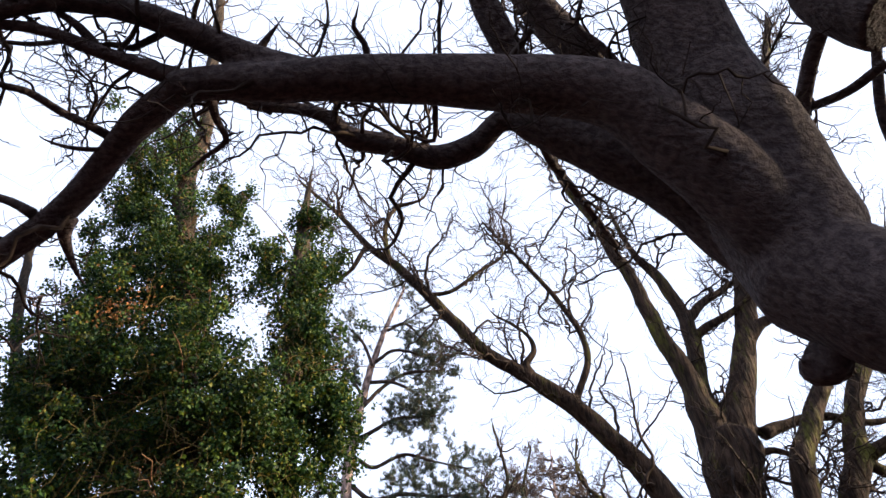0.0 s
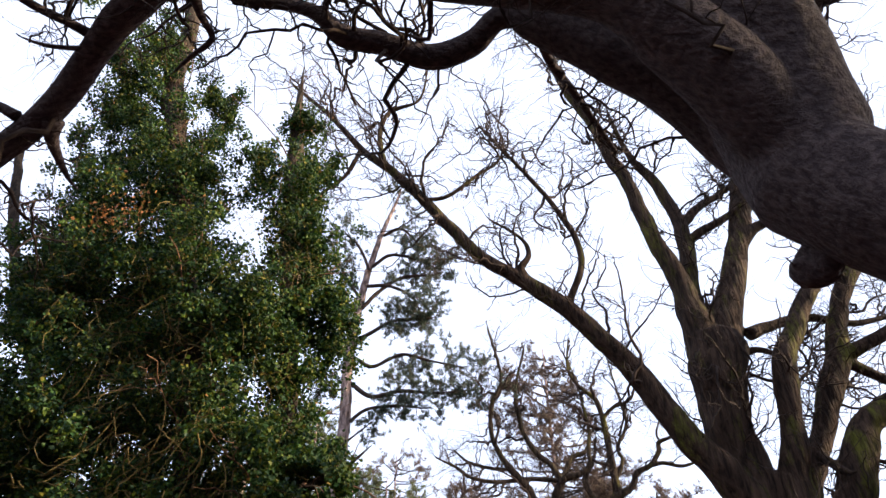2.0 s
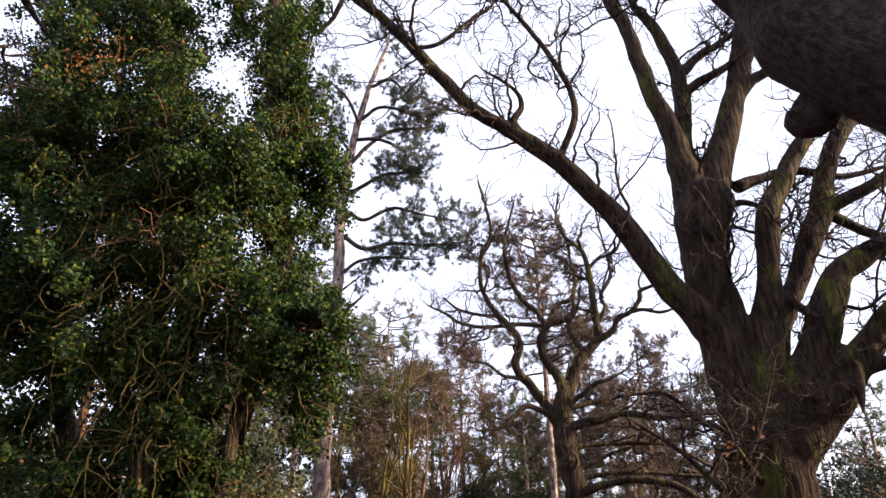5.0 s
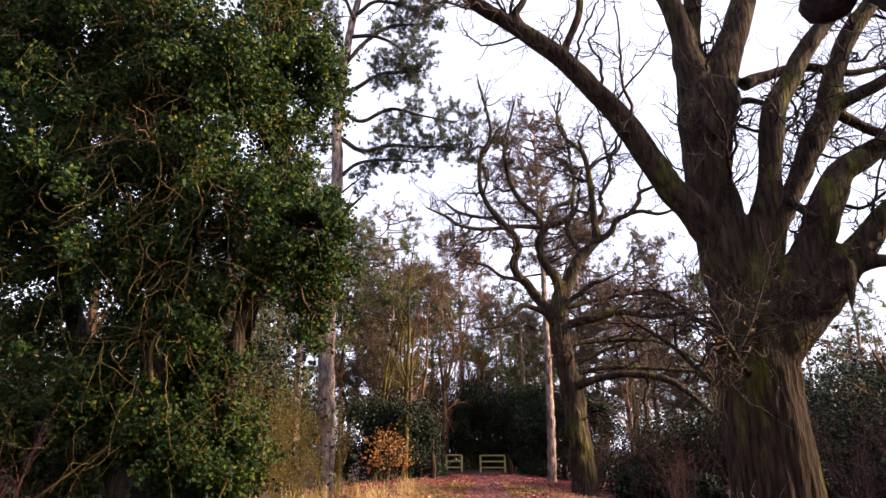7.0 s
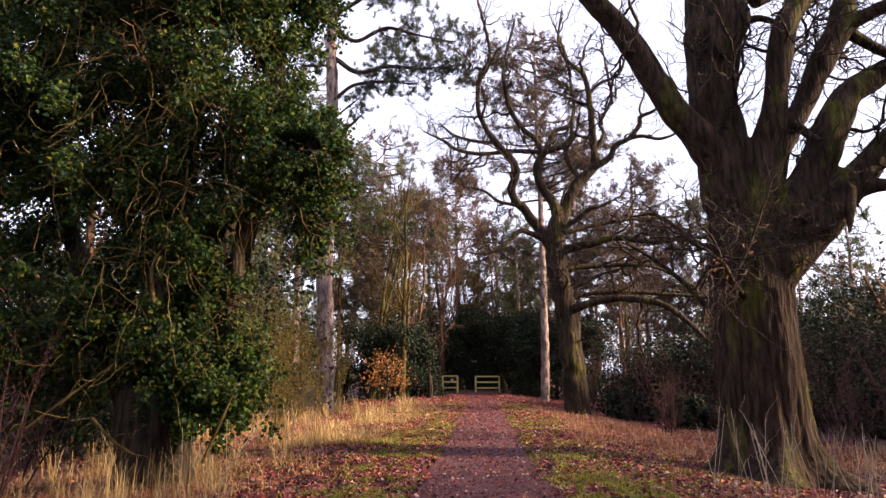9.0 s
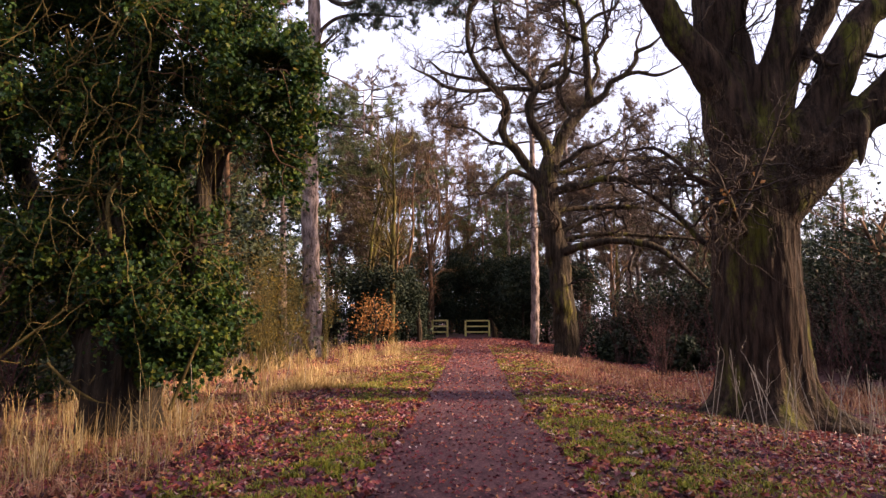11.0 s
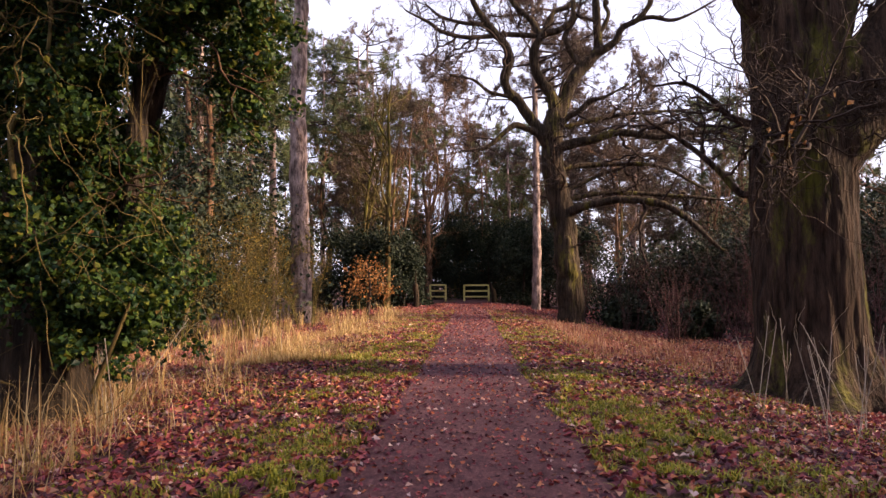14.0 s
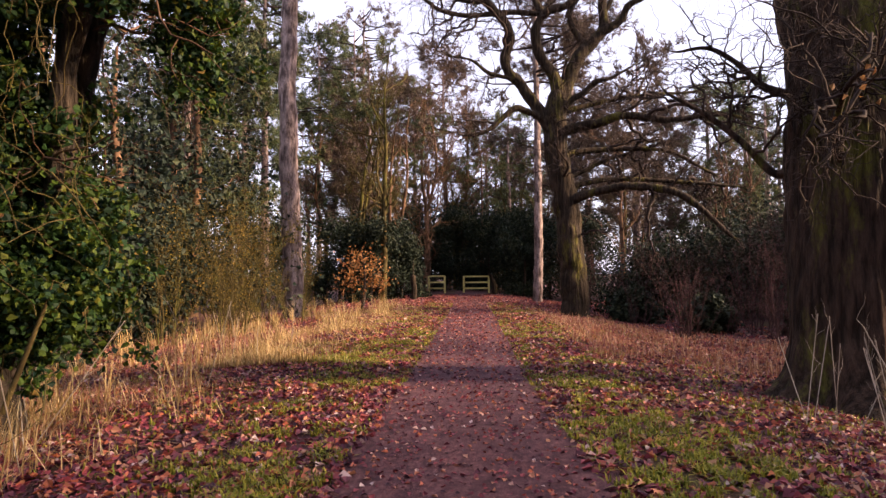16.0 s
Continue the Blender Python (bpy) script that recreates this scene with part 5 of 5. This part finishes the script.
# ---- fences by the bridge at the path's end ----
def box(x0, y0, z0, x1, y1, z1):
    v = np.array([(x, y, z) for z in (z0, z1) for y in (y0, y1) for x in (x0, x1)], float)
    v[4:, 0] += (0.5 * (x0 + x1) - v[4:, 0]) * 0.06
    f = np.array([(0, 2, 3, 1), (4, 5, 7, 6), (0, 1, 5, 4), (2, 6, 7, 3), (0, 4, 6, 2), (1, 3, 7, 5)])
    return v, f


def rail_fence(x0, x1, y, h, label):
    t = thing("rail_fence", (x0, y, 0), label, "fence", "fences by the path")
    for x in (x0, x1):
        part("post", *box(x - 0.07, y - 0.07, -0.3, x + 0.07, y + 0.07, h + 0.08), WOOD, t, smooth=False)
    for z in (0.3, 0.68, 1.06):
        part("rail", *box(x0, y - 0.1, h * z - 0.06, x1, y - 0.055 - 0.015, h * z + 0.05), WOOD, t, smooth=False)


rail_fence(-0.86, 0.94, 50.9, 1.12, "weathered post-and-rail fence beside the path end")
rail_fence(-3.4, -2.25, 51.0, 1.15, "short weathered rail fence panel with brace")
st_ = thing("tree_stump", (1.35, 48, 0), "broken leaning brown stump beside the fence", "stump")
solid_limb("trunk", [(1.35, 48, -0.2, 0.2), (1.28, 48, 0.5, 0.17), (1.05, 48, 1.2, 0.12), (0.98, 48, 1.4, 0.03)], CROOKED, st_, 10, 0.15)
po_ = thing("marker_post", (-3.1, 38, 0), "short mossy wooden post beside the path", "post")
solid_limb("trunk", [(-3.1, 38, -0.2, 0.17), (-3.1, 38, 0.6, 0.15), (-3.12, 38, 1.3, 0.14), (-3.12, 38, 1.36, 0.05)], CROOKED, po_, 10, 0.08)

# ---- leaf litter, grass and stems ----
def scatter(n, x0, x1, y0, y1):
    x, y = rng.uniform(x0, x1, n), y0 + (y1 - y0) * rng.random(n) ** 1.5
    return x, y, x - path_mid(y)


def stand(x, y, dz=0.0):
    return np.stack([x, y, ground_z(x, y) + dz], 1)


x, y, off = scatter(330000, -9, 10, 4, 46)
thick = value_noise(x, y, 0.8, 21) * 0.6 + value_noise(x, y, 0.3, 22) * 0.4
side = np.abs(off) + 0.2 * (value_noise(x, y, 0.4, 23) - 0.5)
keep = rng.random(len(x)) < np.where(side < 0.85, 0.3, np.clip((thick - 0.18) * 2.0, 0.3, 1) * np.clip(1.4 - (np.abs(off) - 3) / 4, 0.25, 1))
x, y, side = x[keep], y[keep], side[keep]
v, f = leaf_cards(stand(x, y, 0.02), (0.082 + 0.0016 * (y - 6)) * np.where(side < 0.85, 0.55, 1.0), 0.74, 1.1, 0.26)
tagged(part("fallen_leaves", v, f, LITTER, smooth=False), "curled reddish brown fallen oak leaves", "leaves", kind="stuff")

x, y, off = scatter(900000, -4.6, 5.2, 5, 34)
m = value_noise(x, y, 0.13, 31) * 0.65 + value_noise(x, y, 0.9, 32) * 0.35
band = np.exp(-((np.abs(off) - 1.4) / np.where(off > 0, 0.85, 0.55)) ** 2) + 0.12 * (np.abs(off) > 1.2)
keep = (rng.random(len(x)) < np.clip((m - np.where(off > 0, 0.47, 0.5)) * 7, 0, 1) * band) & (np.abs(off) > 0.78 + 0.22 * np.clip((12 - y) / 6, 0, 1))
x, y = x[keep], y[keep]
v, f = blades(stand(x, y), rng.uniform(0.03, 0.09, len(x)), 0.009, 0.9)
tagged(part("short_grass", v, f, GREEN, smooth=False), "patchy short mossy green grass along the path edges", "grass", kind="stuff")

# straw on the left verge, in clumps
pieces = []
for count, k, lo, hi, spread_, lean_ in ((115, 28, 0.35, 0.95, 0.1, 0.5), (150, 14, 0.1, 0.4, 0.16, 1.1)):
    cx, cy, coff = scatter(count * 2, -7.5, -1.8, 7, 33)
    ok = coff < -2.5 - 1.3 * value_noise(cx, cy, 0.9, 41)
    cx, cy = cx[ok][:count], cy[ok][:count]
    tall = np.repeat(rng.uniform(lo, hi, len(cx)), k)
    wide = np.repeat(rng.uniform(0.5, 1.5, len(cx)) * spread_, k)
    x, y = np.repeat(cx, k) + rng.normal(0, 1, len(cx) * k) * wide, np.repeat(cy, k) + rng.normal(0, 1, len(cx) * k) * wide
    pieces.append(blades(stand(x, y), tall * rng.uniform(0.2, 1.15, len(x)), 0.0026 + 0.00022 * y, lean_))
cx, cy = rng.uniform(-4.6, -2.2, 32), rng.uniform(8.0, 11.6, 32)
k = 22
x, y = np.repeat(cx, k) + rng.normal(0, 0.1, 32 * k), np.repeat(cy, k) + rng.normal(0, 0.1, 32 * k)
pieces.append(blades(stand(x, y), np.repeat(rng.uniform(0.15, 0.8, 32), k) * rng.uniform(0.15, 1.15, 32 * k), 0.004, 1.0))
v, f = gather(pieces)
tagged(part("straw_grass", v, f, STRAW, smooth=False), "tall bleached dry grass tufts on the verge", "grass", kind="stuff")

# flattened dead grass under the straw
x, y, off = scatter(22000, -8, -1.5, 6.5, 22)
keep = (off < -2.7 - 1.2 * value_noise(x, y, 0.8, 48)) & (rng.random(len(x)) < 0.2 + 0.9 * value_noise(x, y, 0.5, 49))
v, f = blades(stand(x[keep], y[keep], 0.01), rng.uniform(0.06, 0.2, keep.sum()), 0.006, 1.7)
tagged(part("flattened_grass", v, f, RUST, smooth=False), "flattened orange-brown dead grass below the straw", "grass", kind="stuff")

# low rusty grass in the hollow on the right, up to the edge of the scrub
x, y, off = scatter(34000, 1.9, 13, 12.5, 32)
keep = (off > 1.9 + 0.9 * value_noise(x, y, 0.9, 43)) & (y > 14.2 + 1.0 * value_noise(x, y, 0.8, 44)) & (y < 27.5 - 1.3 * (x - 2) + 2.5 * value_noise(x, y, 1.2, 46)) & (rng.random(len(x)) < 0.35 + 0.8 * value_noise(x, y, 0.7, 47))
x, y = x[keep], y[keep]
v, f = blades(stand(x, y), rng.uniform(0.05, 0.36, len(x)) * (0.4 + value_noise(x, y, 1.0, 45)), 0.006, 0.6)
tagged(part("rusty_grass", v, f, RUST, smooth=False), "low reddish straw grass in the hollow behind the oak", "grass", kind="stuff")

# sunlit verge on the left: yellow-green grass running into straw
x, y, off = scatter(40000, -6.0, -1.4, 14, 31)
keep = (off < -1.55 - 0.9 * value_noise(x, y, 0.7, 51)) & (off > -4.2) & (rng.random(len(x)) < np.clip((value_noise(x, y, 0.6, 52) - 0.3) * 2.2, 0.06, 1))
x, y, off = x[keep], y[keep], off[keep]
fresh = rng.random(len(x)) < np.clip((off + 3.1) / 1.2, 0.08, 0.8)
v, f = blades(stand(x[~fresh], y[~fresh]), rng.uniform(0.04, 0.3, (~fresh).sum()) * (0.3 + 1.1 * value_noise(x[~fresh], y[~fresh], 0.5, 53)), 0.005, 0.7)
tagged(part("verge_straw", v, f, STRAW, smooth=False), "short bleached straw on the sunlit verge", "grass", kind="stuff")
v, f = blades(stand(x[fresh], y[fresh]), rng.uniform(0.04, 0.16, fresh.sum()), 0.007, 0.8)
tagged(part("verge_grass", v, f, GREEN, smooth=False), "yellow-green grass on the sunlit verge", "grass", kind="stuff")


def dry_stem(x, y, h, seed):
    """A dead forked flower stalk."""
    g = np.random.default_rng(seed)
    z0 = float(ground_z(x, y))
    t = thing("dry_stalk", (x, y, z0), "thin pale dead forked flower stalk", "plant", "dead stalks")
    lx, ly = g.normal(0, 0.22, 2) * h
    c = [(x + lx * k, y + ly * k, z0 + h * k - 0.02, 0.0035 * (1.3 - 0.7 * k)) for k in (0, 0.35, 0.7, 1)]
    line = solid_limb("stalk", c, STALK, t, 5, 0.02)
    P, R = sprout([line], 4.0 / h, (0.1 * h, 0.4 * h), 0.008, 5, 0.12, 0.12, 0.4, (20, 40))
    if len(P):
        for p, r in zip(P, R):
            part("shoot", *tubes(p[None], r[None], 3), STALK, t)


for i in range(34):
    dry_stem(rng.uniform(3.6, 6.2), rng.uniform(9.4, 11.7), rng.uniform(0.4, 1.2), 260 + i)
for i in range(14):
    dry_stem(rng.uniform(-4.6, -2.7), rng.uniform(8.2, 17), rng.uniform(0.5, 1.1), 230 + i)
